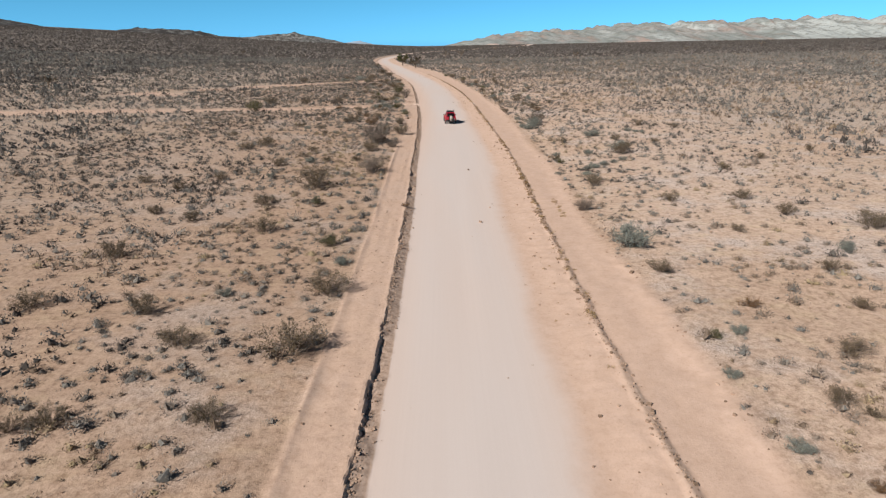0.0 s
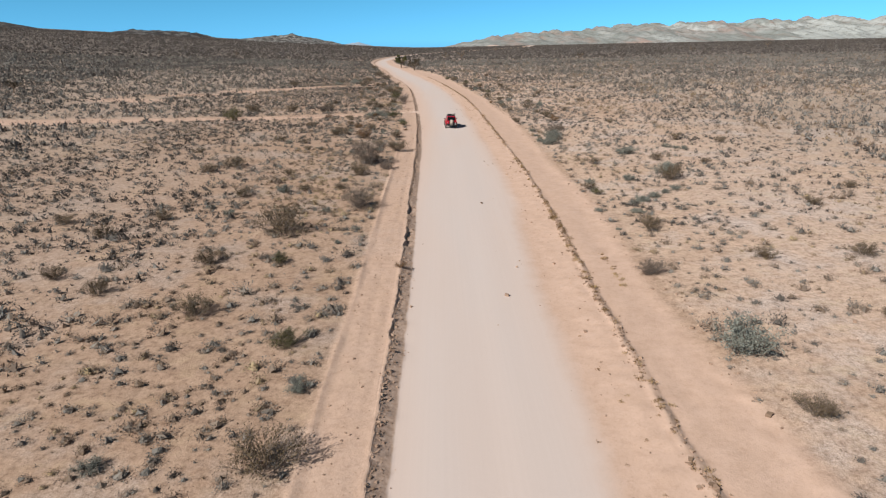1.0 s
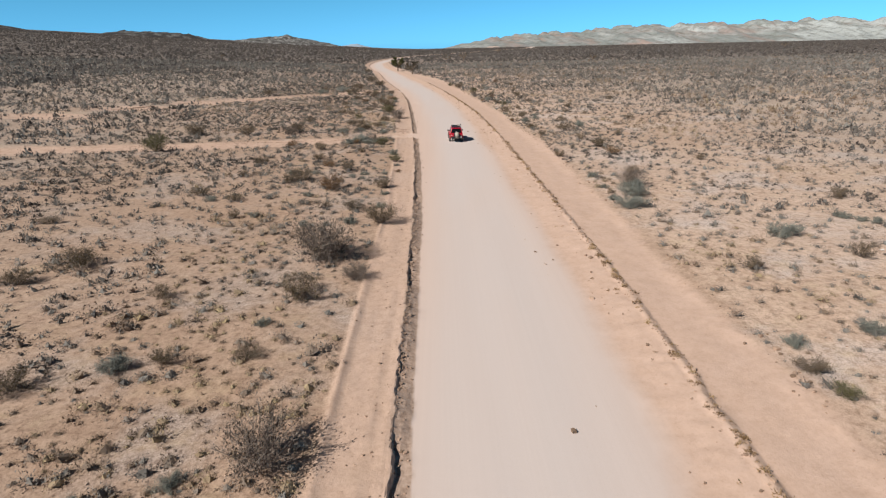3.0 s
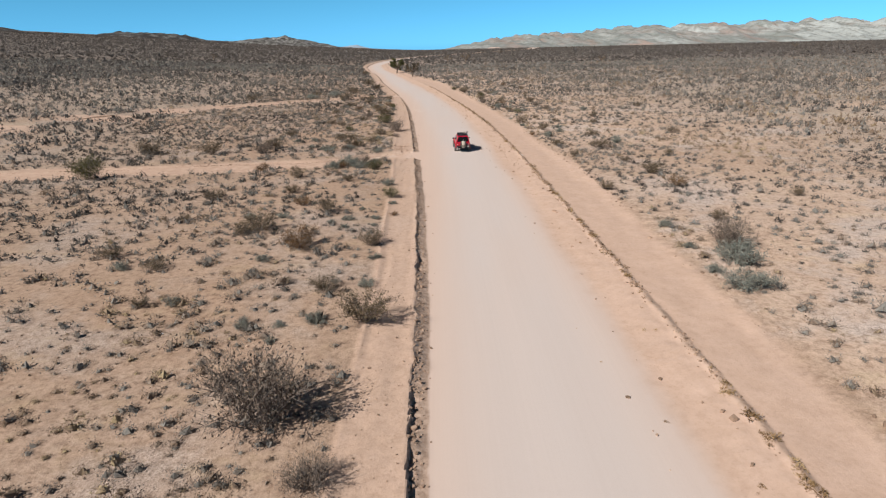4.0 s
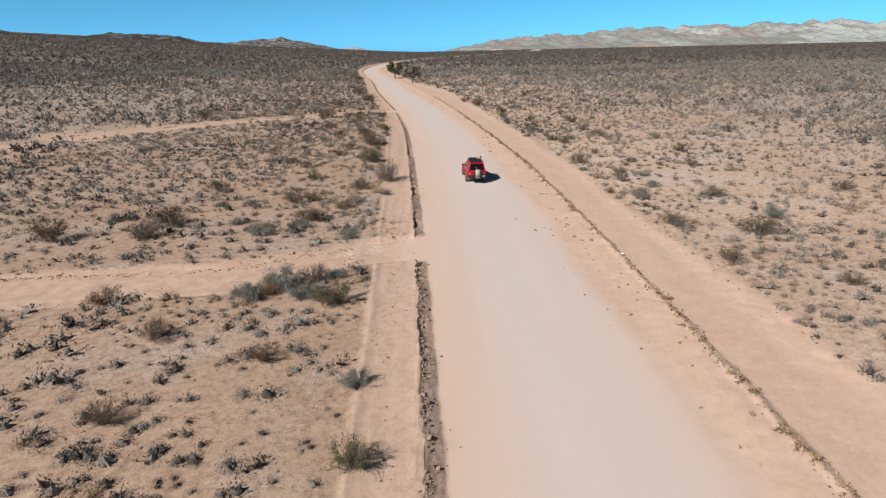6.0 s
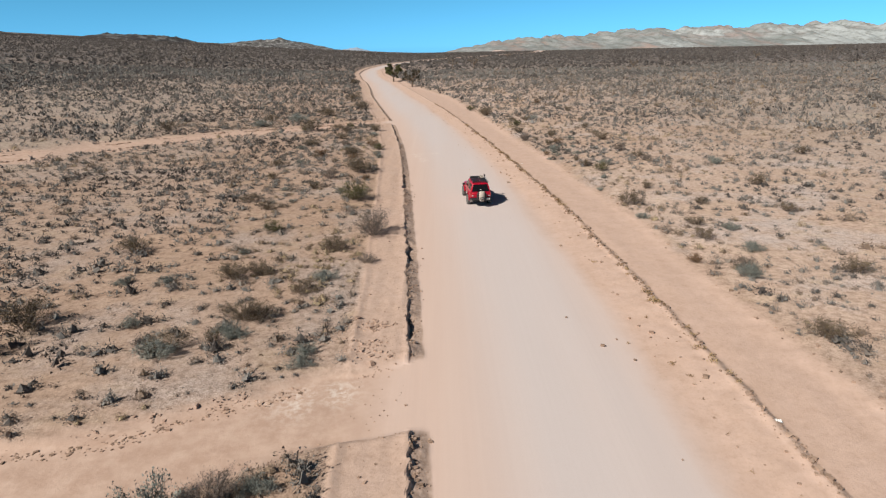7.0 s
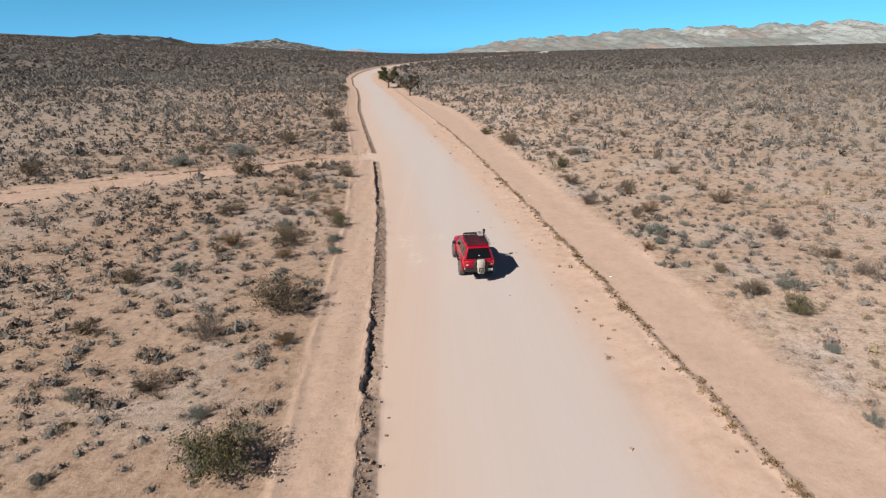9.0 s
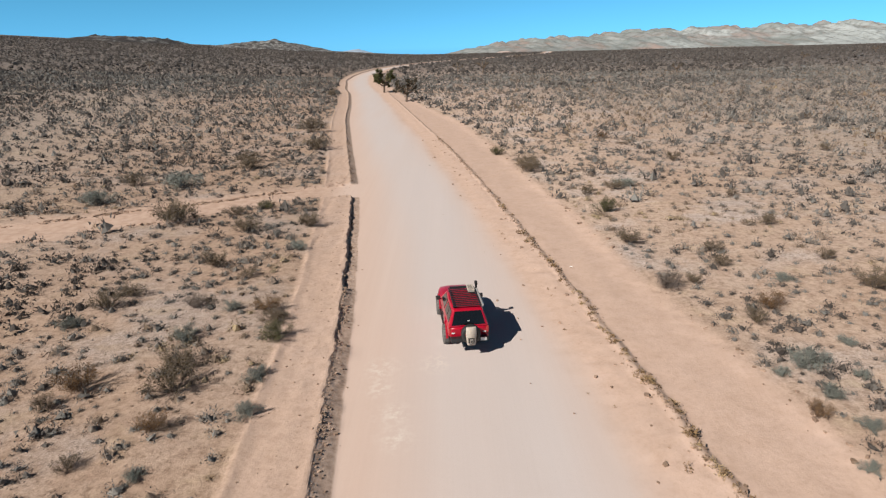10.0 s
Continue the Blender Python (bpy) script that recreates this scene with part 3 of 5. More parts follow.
def leaves(rng, pts, per, size, scatter, low=0.3):
    """Small folded leaf triangles near the upper parts of the stems."""
    n = len(pts) * per
    p = np.repeat(pts, per, 0)
    t = low + (0.92 - low) * rng.uniform(0, 1, n) ** 0.7
    first, second = p[:, 0] * (1 - t * 2)[:, None] + p[:, 1] * (t * 2)[:, None], p[:, 1] * (2 - t * 2)[:, None] + p[:, 2] * (t * 2 - 1)[:, None]
    at = np.where((t < 0.5)[:, None], first, second) + rng.normal(0, scatter, (n, 3))
    at[:, 2] = np.maximum(at[:, 2], 0.02)
    d = unit(rng.normal(size=(n, 3)) + np.array([0, 0, 0.5]))
    e = unit(np.cross(d, rng.normal(size=(n, 3))))
    s = size * rng.uniform(0.6, 1.4, n)[:, None]
    verts = np.stack([at - e * s * 0.4, at + e * s * 0.4, at + d * s * 1.2], 1).reshape(-1, 3)
    return verts, np.arange(n * 3).reshape(-1, 3), np.repeat(rng.uniform(0.15, 0.85, n), 3)


def shrub(seed, radius, height, count, per, leaf, mat, thick=0.0085, scatter=0.06, droop=0.15, low=0.3, lean=1.0):
    """A desert bush: an Empty at its root with its stems and its foliage."""
    rng = np.random.RandomState(seed)
    root = new("shrub")
    v, f, pts = twigs(rng, count, radius, height, thick, droop, lean=lean)
    mesh_ob("branchwork", v, f, STEMS, root)
    v, f, tint = leaves(rng, pts, per, leaf, scatter, low)
    ob = mesh_ob("foliage", v, f, mat, root)
    float_layer(ob, "tint", tint)
    return root


KINDS = {  # seeds, radius, height, stems, leaves a twig, leaf size, foliage
    "creosote": dict(seeds=(1, 2, 3, 14), radius=1.0, height=0.88, count=28, per=10, leaf=0.036, mat=CREOSOTE, scatter=0.05, low=0.05),
    "sage": dict(seeds=(4, 5, 6, 15), radius=0.95, height=0.60, count=24, per=18, leaf=0.036, mat=SAGE, scatter=0.06, low=0.0),
    "rusty": dict(seeds=(7, 8, 16), radius=1.0, height=0.85, count=28, per=10, leaf=0.038, mat=RUSTY, scatter=0.05, low=0.05),
    "dead": dict(seeds=(9, 10, 17), radius=1.0, height=0.95, count=40, per=7, leaf=0.034, mat=DEAD, scatter=0.06, low=0.0),
    "olive": dict(seeds=(11, 12, 18), radius=1.0, height=0.9, count=28, per=13, leaf=0.038, mat=GREEN, scatter=0.07, low=0.05),
}
LABELS = {
    "creosote": "brown-green twiggy creosote bush on bare sand",
    "sage": "low grey-green rounded sage bush on sand",
    "rusty": "rust-brown dry desert bush on sand",
    "dead": "leafless grey-brown twiggy bush on sand",
    "olive": "dense olive-green desert bush beside the track",
}
MODELS = {}
PLACED = []


def plant(kind, x, y, size, turn):
    """One bush of about that width, in metres, at (x, y)."""
    k = KINDS[kind]
    pick = int(turn * 7) % len(k["seeds"])
    m = pose(x, y, float(ground_z(x, y)) - 0.02, 0, 0, turn * 57)
    if (kind, pick) in MODELS:
        ob = copy_thing(MODELS[kind, pick], m)
    else:
        ob = shrub(k["seeds"][pick], k["radius"], k["height"], k["count"], k["per"], k["leaf"], k["mat"], scatter=k["scatter"], low=k["low"])
        MODELS[kind, pick] = ob
        ob.matrix_basis = m
    s = size / 2.0 * (1.3 if kind == "dead" else 1.2) * (1.18 if size > 2.1 else 1.0)
    wide = 0.85 + 0.3 * ((x * 7.3 + y * 3.1) % 1)
    ob.scale = (s * wide, s * (1.9 - wide), s * 1.04 * (0.85 + 0.3 * ((x * 3.7 + y * 5.9) % 1)))
    tagged(ob, LABELS[kind], "shrub", "bushes beside the road", "thing")
    PLACED.append((x, y, size / 2))
    return ob


def on_road(x, y, margin=0.3):
    b, v = bank(y), verge(y)
    wob = (fbm(np.asarray(y) * 0.3, np.asarray(y) * 0, 4, 15) - 0.5) * 1.3
    return ((x > b - 2.3 - margin) & (x < v + wob + 0.15)) | (side_mask(x, y) > 0.15)


def dome_templates(rng, n, tris, flat=0.75, width=0.16, length=0.5, fuzzy=0.5, core=6, body=0.72, lobed=0.3):
    """Small tufts inside a low dome of radius 1: a dense uneven heart, thin blades from the root and small leaves all over."""
    out = []
    for _ in range(n):
        a, e = rng.uniform(0, 2 * np.pi, tris), rng.uniform(0.05, 1.0, tris)
        d = np.stack([np.cos(a) * np.sqrt(1 - e * e), np.sin(a) * np.sqrt(1 - e * e), e * flat], 1)
        phase, fold = rng.uniform(0, 6), rng.randint(2, 5)
        lobes = 0.8 + lobed * np.sin(a * fold + phase)
        leaf = rng.uniform(0, 1, tris) < fuzzy
        base = d * (np.where(leaf, rng.uniform(0.5, 1.0, tris), rng.uniform(0.3, 0.7, tris)) * lobes)[:, None]
        way = np.where(leaf[:, None], unit(rng.normal(size=(tris, 3)) + [0, 0, 0.3]), unit(d + rng.normal(0, 0.25, (tris, 3))))
        tip = base + way * (length * np.where(leaf, 0.6, 1.0) * rng.uniform(0.6, 1.2, tris))[:, None]
        s = unit(np.cross(way, rng.normal(size=(tris, 3)))) * (width * np.where(leaf, 1.2, 0.6) * rng.uniform(0.6, 1.3, tris))[:, None]
        parts = [np.stack([base - s, base + s, tip], 1).reshape(-1, 3)]
        if core:
            ang = np.arange(core) * 2 * np.pi / core + rng.uniform(-0.3, 0.3, core)
            rad = body * (0.8 + lobed * np.sin(ang * fold + phase)) * rng.uniform(0.8, 1.15, core)
            ring = np.stack([np.cos(ang) * rad, np.sin(ang) * rad, rng.uniform(0.0, 0.3, core) * flat], 1)
            top = np.array([rng.normal(0, 0.15), rng.normal(0, 0.15), flat * rng.uniform(0.4, 0.62)])
            parts.append(np.stack([ring, np.roll(ring, -1, 0), np.repeat(top[None], core, 0)], 1).reshape(-1, 3))
        out.append(np.concatenate(parts))
    return out


def scatter_stuff(name, label, rng, xs, ys, sizes, tints, templates, mat, squash=0.8):
    """Many small plants in one mesh."""
    pick = rng.randint(0, len(templates), len(xs))
    turn = rng.uniform(0, 2 * np.pi, len(xs))
    zs = ground_z(xs, ys) - 0.02
    verts, tv = [], []
    for k, tpl in enumerate(templates):
        i = np.where(pick == k)[0]
        c, s = np.cos(turn[i])[:, None], np.sin(turn[i])[:, None]
        r = (sizes[i] / 2)[:, None]
        v = np.stack([(tpl[None, :, 0] * c - tpl[None, :, 1] * s) * r + xs[i, None], (tpl[None, :, 0] * s + tpl[None, :, 1] * c) * r + ys[i, None], np.maximum(tpl[None, :, 2], 0.0) * r * squash * 1.25 + zs[i, None]], -1)
        verts.append(v.reshape(-1, 3))
        tv.append(np.repeat(tints[i], len(tpl)) + np.repeat(rng.normal(0, 0.07, len(i) * len(tpl) // 3), 3))
    v = np.concatenate(verts)
    ob = mesh_ob(name, v, np.arange(len(v)).reshape(-1, 3), mat)
    float_layer(ob, "tint", np.clip(np.concatenate(tv), 0, 1))
    return tagged(ob, label, "scrub", kind="stuff")


def in_view(x, y, pad=8):
    """The wedge of land ahead of the road's start."""
    return (np.abs(x) < 0.80 * (y + 6) + pad) & (y > 9)


def sow(rng, x0, x1, y0, y1, density, patch, keep=0.35, thin=0.9):
    n = int((x1 - x0) * (y1 - y0) * density)
    x, y = rng.uniform(x0, x1, n), rng.uniform(y0, y1, n)
    d = fbm(x * patch, y * patch, 3, 71)
    ok = (rng.uniform(0, 1, n) < (keep + (1 - keep) * step(0.34, 0.58, d)) * np.where(x < bank(y), 1.0, thin)) & ~on_road(x, y) & in_view(x, y)
    return x[ok], y[ok]


def species(x, y, rng):
    """Tone of each small plant: neighbours tend to be of one kind."""
    s = fbm(x * 0.09, y * 0.09, 2, 81)
    tone = 0.45 + (s - 0.5) * 1.1 + rng.normal(0, 0.2, len(x))
    return np.clip(np.where(x < bank(y), tone - 0.03, 0.49 + (tone - 0.45) * 0.95), 0, 0.95)


def sow_all():
    rng = np.random.RandomState(5)
    # close to the road, the finest where the road runs past
    x, y = sow(rng, -50, 45, 9, 245, 2.1, 0.13, 0.42, 0.62)
    size = np.clip(rng.lognormal(-0.52, 0.5, len(x)), 0.16, 1.3) * np.where(x > 0, 0.95, 1.05)
    tone = species(x, y, rng)
    near = np.abs(x - (bank(y) + verge(y)) / 2) < 22
    close, tiny = near & (size > 0.42), near & (size <= 0.42)
    scatter_stuff("small_scrub", "small grey and brown desert scrub tufts", rng, x[close], y[close], size[close], tone[close], dome_templates(rng, 30, 108, 0.70, 0.038, 0.19, 0.74, 6, 0.42, 0.18), TUFT, 1.0)
    scatter_stuff("dry_stubble", "tiny dry tufts and stubble on the sand", rng, x[tiny], y[tiny], size[tiny], np.clip(tone[tiny] + 0.14, 0, 0.95), dome_templates(rng, 20, 26, 0.75, 0.075, 0.30, 0.65, 4, 0.34, 0.2), TUFT, 1.0)
    scatter_stuff("scrub_tufts", "small grey and brown desert scrub tufts", rng, x[~near], y[~near], size[~near] * np.where(x[~near] < 0, 1.25, 1.1), tone[~near] - np.where(x[~near] < 0, 0.06, 0.0), dome_templates(rng, 24, 30, 0.72, 0.062, 0.22, 0.78, 5, 0.30, 0.15), TUFT, 1.0)
    # mid-size bushes between the large ones
    x, y = sow(rng, -60, 60, 9, 260, 0.16, 0.08, 0.35)
    size = np.clip(rng.lognormal(-0.05, 0.3, len(x)), 0.6, 1.9)
    scatter_stuff("scrub_bushes", "scattered brown and grey desert bushes", rng, x, y, size, species(x, y, rng), dome_templates(rng, 14, 96, 0.85, 0.036, 0.26, 0.55, 5, 0.36, 0.25), TUFT, 1.1)
    x, y = sow(rng, -50, 45, 110, 245, 0.26, 0.08, 0.5)
    size = np.clip(rng.lognormal(-0.2, 0.3, len(x)), 0.5, 1.5)
    scatter_stuff("scrub_clumps", "grey and brown scrub clumps on the sand", rng, x, y, size, species(x, y, rng), dome_templates(rng, 14, 52, 0.85, 0.06, 0.28, 0.6, 5, 0.4, 0.25), TUFT, 1.1)
    # the middle distance
    x, y = sow(rng, -330, 330, 9, 420, 0.6, 0.05, 0.55, 0.78)
    ok = ~((x > -50) & (x < 45) & (y < 245))
    x, y = x[ok], y[ok]
    size = np.clip(rng.lognormal(0.12, 0.45, len(x)), 0.45, 3.0)
    tone = species(x, y, rng)
    mid = (np.abs(x) < 120) & (y < 330)
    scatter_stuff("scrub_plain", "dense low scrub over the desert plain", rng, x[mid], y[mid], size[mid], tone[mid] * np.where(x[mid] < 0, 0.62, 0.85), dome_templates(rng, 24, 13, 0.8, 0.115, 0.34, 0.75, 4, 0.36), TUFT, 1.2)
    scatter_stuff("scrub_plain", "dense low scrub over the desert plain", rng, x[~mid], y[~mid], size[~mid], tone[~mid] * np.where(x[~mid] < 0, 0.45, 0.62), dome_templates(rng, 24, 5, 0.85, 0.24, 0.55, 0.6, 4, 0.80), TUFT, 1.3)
    # larger dark bushes that stand out of it
    x, y = sow(rng, -330, 330, 60, 430, 0.06, 0.04, 0.5, 1.0)
    ok = ~((x > -50) & (x < 45) & (y < 200))
    x, y = x[ok], y[ok]
    size = np.clip(rng.lognormal(0.62, 0.28, len(x)), 1.2, 3.2)
    scatter_stuff("plain_bushes", "larger dark brown-grey bushes out on the desert plain", rng, x, y, size, np.clip(rng.normal(0.06, 0.12, len(x)), 0, 0.7), dome_templates(rng, 16, 32, 0.85, 0.068, 0.30, 0.65, 5, 0.32, 0.25), TUFT, 1.2)
    # the same plain beside and behind the start
    n = 26000
    x, y = rng.uniform(-210, 210, n), rng.uniform(-58, 250, n)
    ok = ~in_view(x, y) & ~on_road(x, y)
    x, y = x[ok], y[ok]
    size = np.clip(rng.lognormal(-0.2, 0.45, len(x)), 0.3, 2.2)
    scatter_stuff("scrub_plain", "dense low scrub over the desert plain", rng, x, y, size, species(x, y, rng), dome_templates(rng, 12, 2, 0.85, 0.24, 0.55, 0.6, 4, 0.7), TUFT, 1.2)
    # the far plain
    x, y = sow(rng, -900, 900, 415, 1150, 0.075, 0.03, 0.6)
    size = np.clip(rng.lognormal(0.62, 0.5, len(x)), 0.8, 4.2)
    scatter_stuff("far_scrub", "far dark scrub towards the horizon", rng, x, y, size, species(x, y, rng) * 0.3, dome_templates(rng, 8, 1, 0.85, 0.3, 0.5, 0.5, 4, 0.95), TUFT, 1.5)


# large bushes: x, y, width
BUSHES_CREOSOTE_A = [(15.6, 18.2, 0.8), (-15.8, 18.2, 1.1), (-14.5, 18.5, 1.5), (-8.7, 18.7, 1.6), (15.0, 19.0, 1.2), (17.9, 22.7, 1.7), (-6.8, 23.6, 2.6), (-12.2, 24.5, 1.9), (21.3, 27.2, 1.2), (-15.5, 28.0, 1.7), (-22.1, 29.0, 1.9), (-6.3, 30.1, 2.2), (22.8, 32.1, 1.4), (12.9, 32.4, 1.5), (-21.5, 36.8, 2.1), (20.9, 39.7, 1.1), (30.4, 39.8, 2.3), (-13.1, 41.7, 2.1), (26.3, 43.3, 1.7), (-19.7, 44.7, 1.6), (-23.7, 47.3, 1.6), (25.3, 48.1, 1.7), (19.3, 48.1, 1.5), (-15.3, 49.2, 1.8), (14.3, 53.9, 1.6), (-24.9, 55.1, 1.7), (14.6, 55.6, 1.6), (-12.0, 54.9, 3.2), (-29.8, 58.4, 1.8), (-22.4, 59.1, 1.6), (29.0, 59.5, 1.5), (35.1, 64.6, 1.6)]
BUSHES_CREOSOTE_B = [(-18.5, 66.3, 1.8), (13.0, 66.5, 1.4), (42.8, 68.2, 1.5), (-13.3, 68.3, 1.3), (-9.9, 68.5, 1.3), (21.3, 69.8, 2.4), (-8.8, 74.6, 2.2), (-16.4, 75.1, 1.5), (27.6, 76.5, 1.3), (15.9, 77.2, 1.5), (-25.6, 77.4, 1.8), (23.2, 78.8, 1.6), (-23.6, 79.9, 2.4), (-6.0, 88.2, 2.7), (34.8, 89.4, 1.7), (-31.4, 89.7, 1.6), (-17.6, 90.3, 1.1), (-8.5, 91.5, 1.8), (30.3, 92.1, 1.8), (-10.8, 92.9, 0.8), (-19.3, 95.5, 1.6), (-23.0, 97.7, 1.7), (-6.9, 99.2, 2.0), (-16.0, 102.0, 1.6), (-15.0, 102.5, 2.3), (17.2, 102.6, 1.5), (-21.6, 105.5, 1.2), (-11.2, 107.0, 2.0), (26.3, 109.0, 1.4), (-21.7, 111.8, 1.9), (11.9, 112.6, 1.7), (-15.5, 114.1, 1.5)]
BUSHES_CREOSOTE_C = [(-11.0, 118.0, 1.5), (18.1, 118.7, 2.2), (-16.5, 120.0, 1.6), (17.1, 124.4, 1.4), (22.9, 127.8, 1.3), (12.5, 128.0, 1.5), (16.6, 133.0, 2.3), (-30.1, 134.6, 2.4), (-37.8, 135.3, 2.9), (-15.7, 135.3, 1.7), (12.2, 135.4, 2.0), (-14.1, 136.1, 0.9), (-23.3, 137.7, 2.5), (-12.6, 138.3, 1.7), (-11.4, 141.3, 1.5), (18.1, 142.4, 1.8), (-15.7, 143.5, 1.9), (29.4, 143.8, 1.8), (-14.4, 144.1, 1.5), (-10.9, 148.0, 1.7), (-23.5, 148.4, 2.0), (12.5, 148.5, 1.6), (13.3, 151.7, 1.4), (21.1, 154.5, 1.3), (15.9, 157.0, 1.4), (10.6, 157.4, 1.9), (-17.9, 158.2, 1.7), (-20.1, 160.8, 1.6), (13.6, 162.5, 1.3), (23.3, 163.3, 1.8), (-15.4, 165.2, 1.3), (-20.6, 170.0, 1.2)]
BUSHES_CREOSOTE_D = [(-12.3, 172.3, 3.1), (10.6, 172.5, 1.3), (10.4, 175.5, 1.0), (-21.6, 176.1, 1.9), (35.1, 176.7, 1.8), (-15.8, 177.7, 0.8), (17.7, 177.7, 1.2), (-18.5, 180.9, 1.0), (-14.4, 182.0, 2.0), (-15.0, 183.7, 1.7), (9.3, 186.5, 1.2), (-12.2, 187.5, 1.5), (-20.9, 189.5, 1.6), (16.8, 189.9, 2.0), (-20.4, 190.9, 1.3), (8.5, 191.1, 1.0), (-15.2, 193.3, 1.3), (10.9, 193.5, 1.2), (17.0, 194.0, 1.2), (-17.6, 195.2, 1.9), (11.4, 195.8, 1.3), (7.0, 197.7, 1.9), (17.1, 200.6, 1.4), (-18.0, 201.9, 2.0), (-13.8, 203.0, 2.0), (-24.0, 204.5, 2.6), (-46.3, 205.7, 2.8), (-20.3, 206.5, 1.6), (18.4, 208.2, 1.3), (7.5, 210.2, 1.4), (10.0, 211.9, 1.7), (-33.3, 217.4, 2.2)]
BUSHES_CREOSOTE_E = [(4.0, 219.8, 2.2), (4.0, 222.3, 2.3), (19.5, 223.9, 2.0), (-24.9, 224.6, 2.8), (37.1, 226.7, 1.6), (-26.2, 228.5, 2.4), (-19.8, 236.5, 3.2), (-23.8, 252.5, 3.2), (-33.6, 325.7, 3.2)]
BUSHES_SAGE_A = [(11.9, 16.4, 1.0), (11.8, 21.0, 0.9), (13.8, 24.7, 1.0), (-12.1, 30.2, 1.1), (-6.2, 34.7, 1.2), (25.7, 35.3, 1.6), (12.7, 37.1, 2.7), (-7.6, 52.6, 0.7), (12.1, 54.3, 0.5), (-6.8, 55.8, 0.8), (14.7, 58.6, 1.2), (11.9, 59.4, 0.8), (-12.5, 59.9, 1.0), (-17.7, 60.2, 1.2), (-9.9, 60.8, 1.1), (16.2, 61.9, 1.4), (-19.8, 62.2, 0.8), (-15.1, 67.6, 1.6), (13.5, 68.5, 1.4), (17.3, 69.3, 1.3), (-10.0, 71.6, 1.0), (22.0, 72.2, 2.4), (21.0, 83.3, 2.2), (-9.9, 86.2, 0.7), (-11.6, 87.6, 1.1), (-9.9, 87.7, 0.7), (-8.2, 88.0, 1.3), (-16.1, 90.5, 1.1), (13.3, 91.0, 2.3), (-6.3, 92.3, 1.1), (12.7, 93.2, 1.1)]
BUSHES_SAGE_B = [(14.5, 94.4, 2.7), (-21.4, 95.6, 1.2), (-6.4, 96.6, 0.9), (-13.1, 96.6, 1.1), (12.9, 97.1, 0.9), (12.8, 101.4, 1.2), (-9.1, 103.0, 0.8), (-7.1, 103.3, 0.6), (-10.3, 104.0, 0.8), (-9.2, 104.8, 1.0), (-7.2, 105.2, 0.9), (-16.6, 105.6, 1.1), (-14.3, 106.3, 1.1), (-8.5, 107.7, 0.6), (-6.3, 109.4, 0.8), (-7.0, 115.9, 1.4), (-10.5, 124.1, 2.0), (-9.8, 135.1, 1.1), (-13.2, 136.6, 1.2), (19.7, 136.6, 2.0), (-18.5, 137.8, 1.1), (12.1, 142.0, 1.7), (-19.1, 142.9, 1.2), (-21.5, 143.0, 1.2), (-10.6, 143.0, 1.5), (14.5, 146.1, 1.4), (-16.3, 147.7, 1.0), (15.1, 150.3, 1.2), (10.4, 153.7, 1.1), (-16.3, 160.3, 0.8), (9.5, 162.4, 0.8), (-13.0, 163.4, 0.9)]
BUSHES_SAGE_C = [(-18.0, 164.7, 1.0), (11.0, 166.9, 0.8), (24.0, 172.9, 1.7), (12.8, 173.4, 1.4), (7.8, 176.9, 0.7), (-13.6, 177.3, 0.7), (-19.5, 177.7, 1.3), (9.0, 178.7, 0.9), (11.4, 179.6, 1.0), (-11.1, 180.3, 1.1), (9.0, 180.6, 1.0), (10.8, 181.8, 0.8), (8.1, 182.1, 0.8), (-11.5, 182.6, 1.1), (9.4, 182.6, 1.9), (11.9, 184.3, 0.9), (-15.6, 186.0, 1.5), (-21.6, 187.4, 1.2), (-14.6, 188.9, 1.1), (13.0, 190.9, 1.1), (-13.4, 198.0, 1.4), (-33.5, 211.1, 2.5), (11.1, 212.9, 2.1), (-28.9, 217.0, 3.2)]
BUSHES_RUSTY_A = [(13.3, 14.5, 0.7), (15.8, 27.6, 1.1), (-11.3, 98.7, 2.3), (-5.9, 106.1, 0.7), (-13.6, 109.5, 1.5), (18.1, 113.1, 2.0), (-20.9, 124.3, 1.9), (10.4, 144.9, 1.0), (-11.3, 168.5, 1.1), (-14.0, 179.6, 1.2), (7.9, 179.6, 0.9), (-18.0, 182.1, 1.7), (10.8, 187.9, 1.5), (-12.8, 188.8, 1.4), (16.4, 240.4, 2.0)]
BUSHES_DEAD_A = [(11.5, 46.1, 1.6), (-7.3, 61.6, 2.5), (-6.3, 77.2, 1.8), (15.3, 97.3, 2.4), (-23.9, 134.9, 2.1), (12.5, 143.2, 1.4), (-8.5, 145.7, 1.0), (-8.7, 151.2, 2.2), (-14.8, 169.2, 1.6), (17.6, 174.7, 1.1), (16.7, 181.5, 1.5), (-16.5, 189.3, 1.1), (7.0, 190.5, 1.5)]
BUSHES_OLIVE_A = [(12.6, 24.2, 0.8), (-7.5, 38.3, 1.6), (-10.6, 49.1, 1.3), (13.2, 64.8, 1.1), (-6.6, 111.4, 1.5), (-37.6, 121.2, 3.1), (-9.0, 123.4, 1.8), (-12.9, 126.0, 1.0), (-15.8, 152.1, 1.4), (-11.2, 160.7, 2.2), (11.6, 170.5, 1.5), (-11.6, 185.8, 1.5), (7.5, 204.9, 1.8), (-24.7, 206.2, 2.1), (-18.4, 208.0, 1.4), (1.9, 230.7, 1.9)]
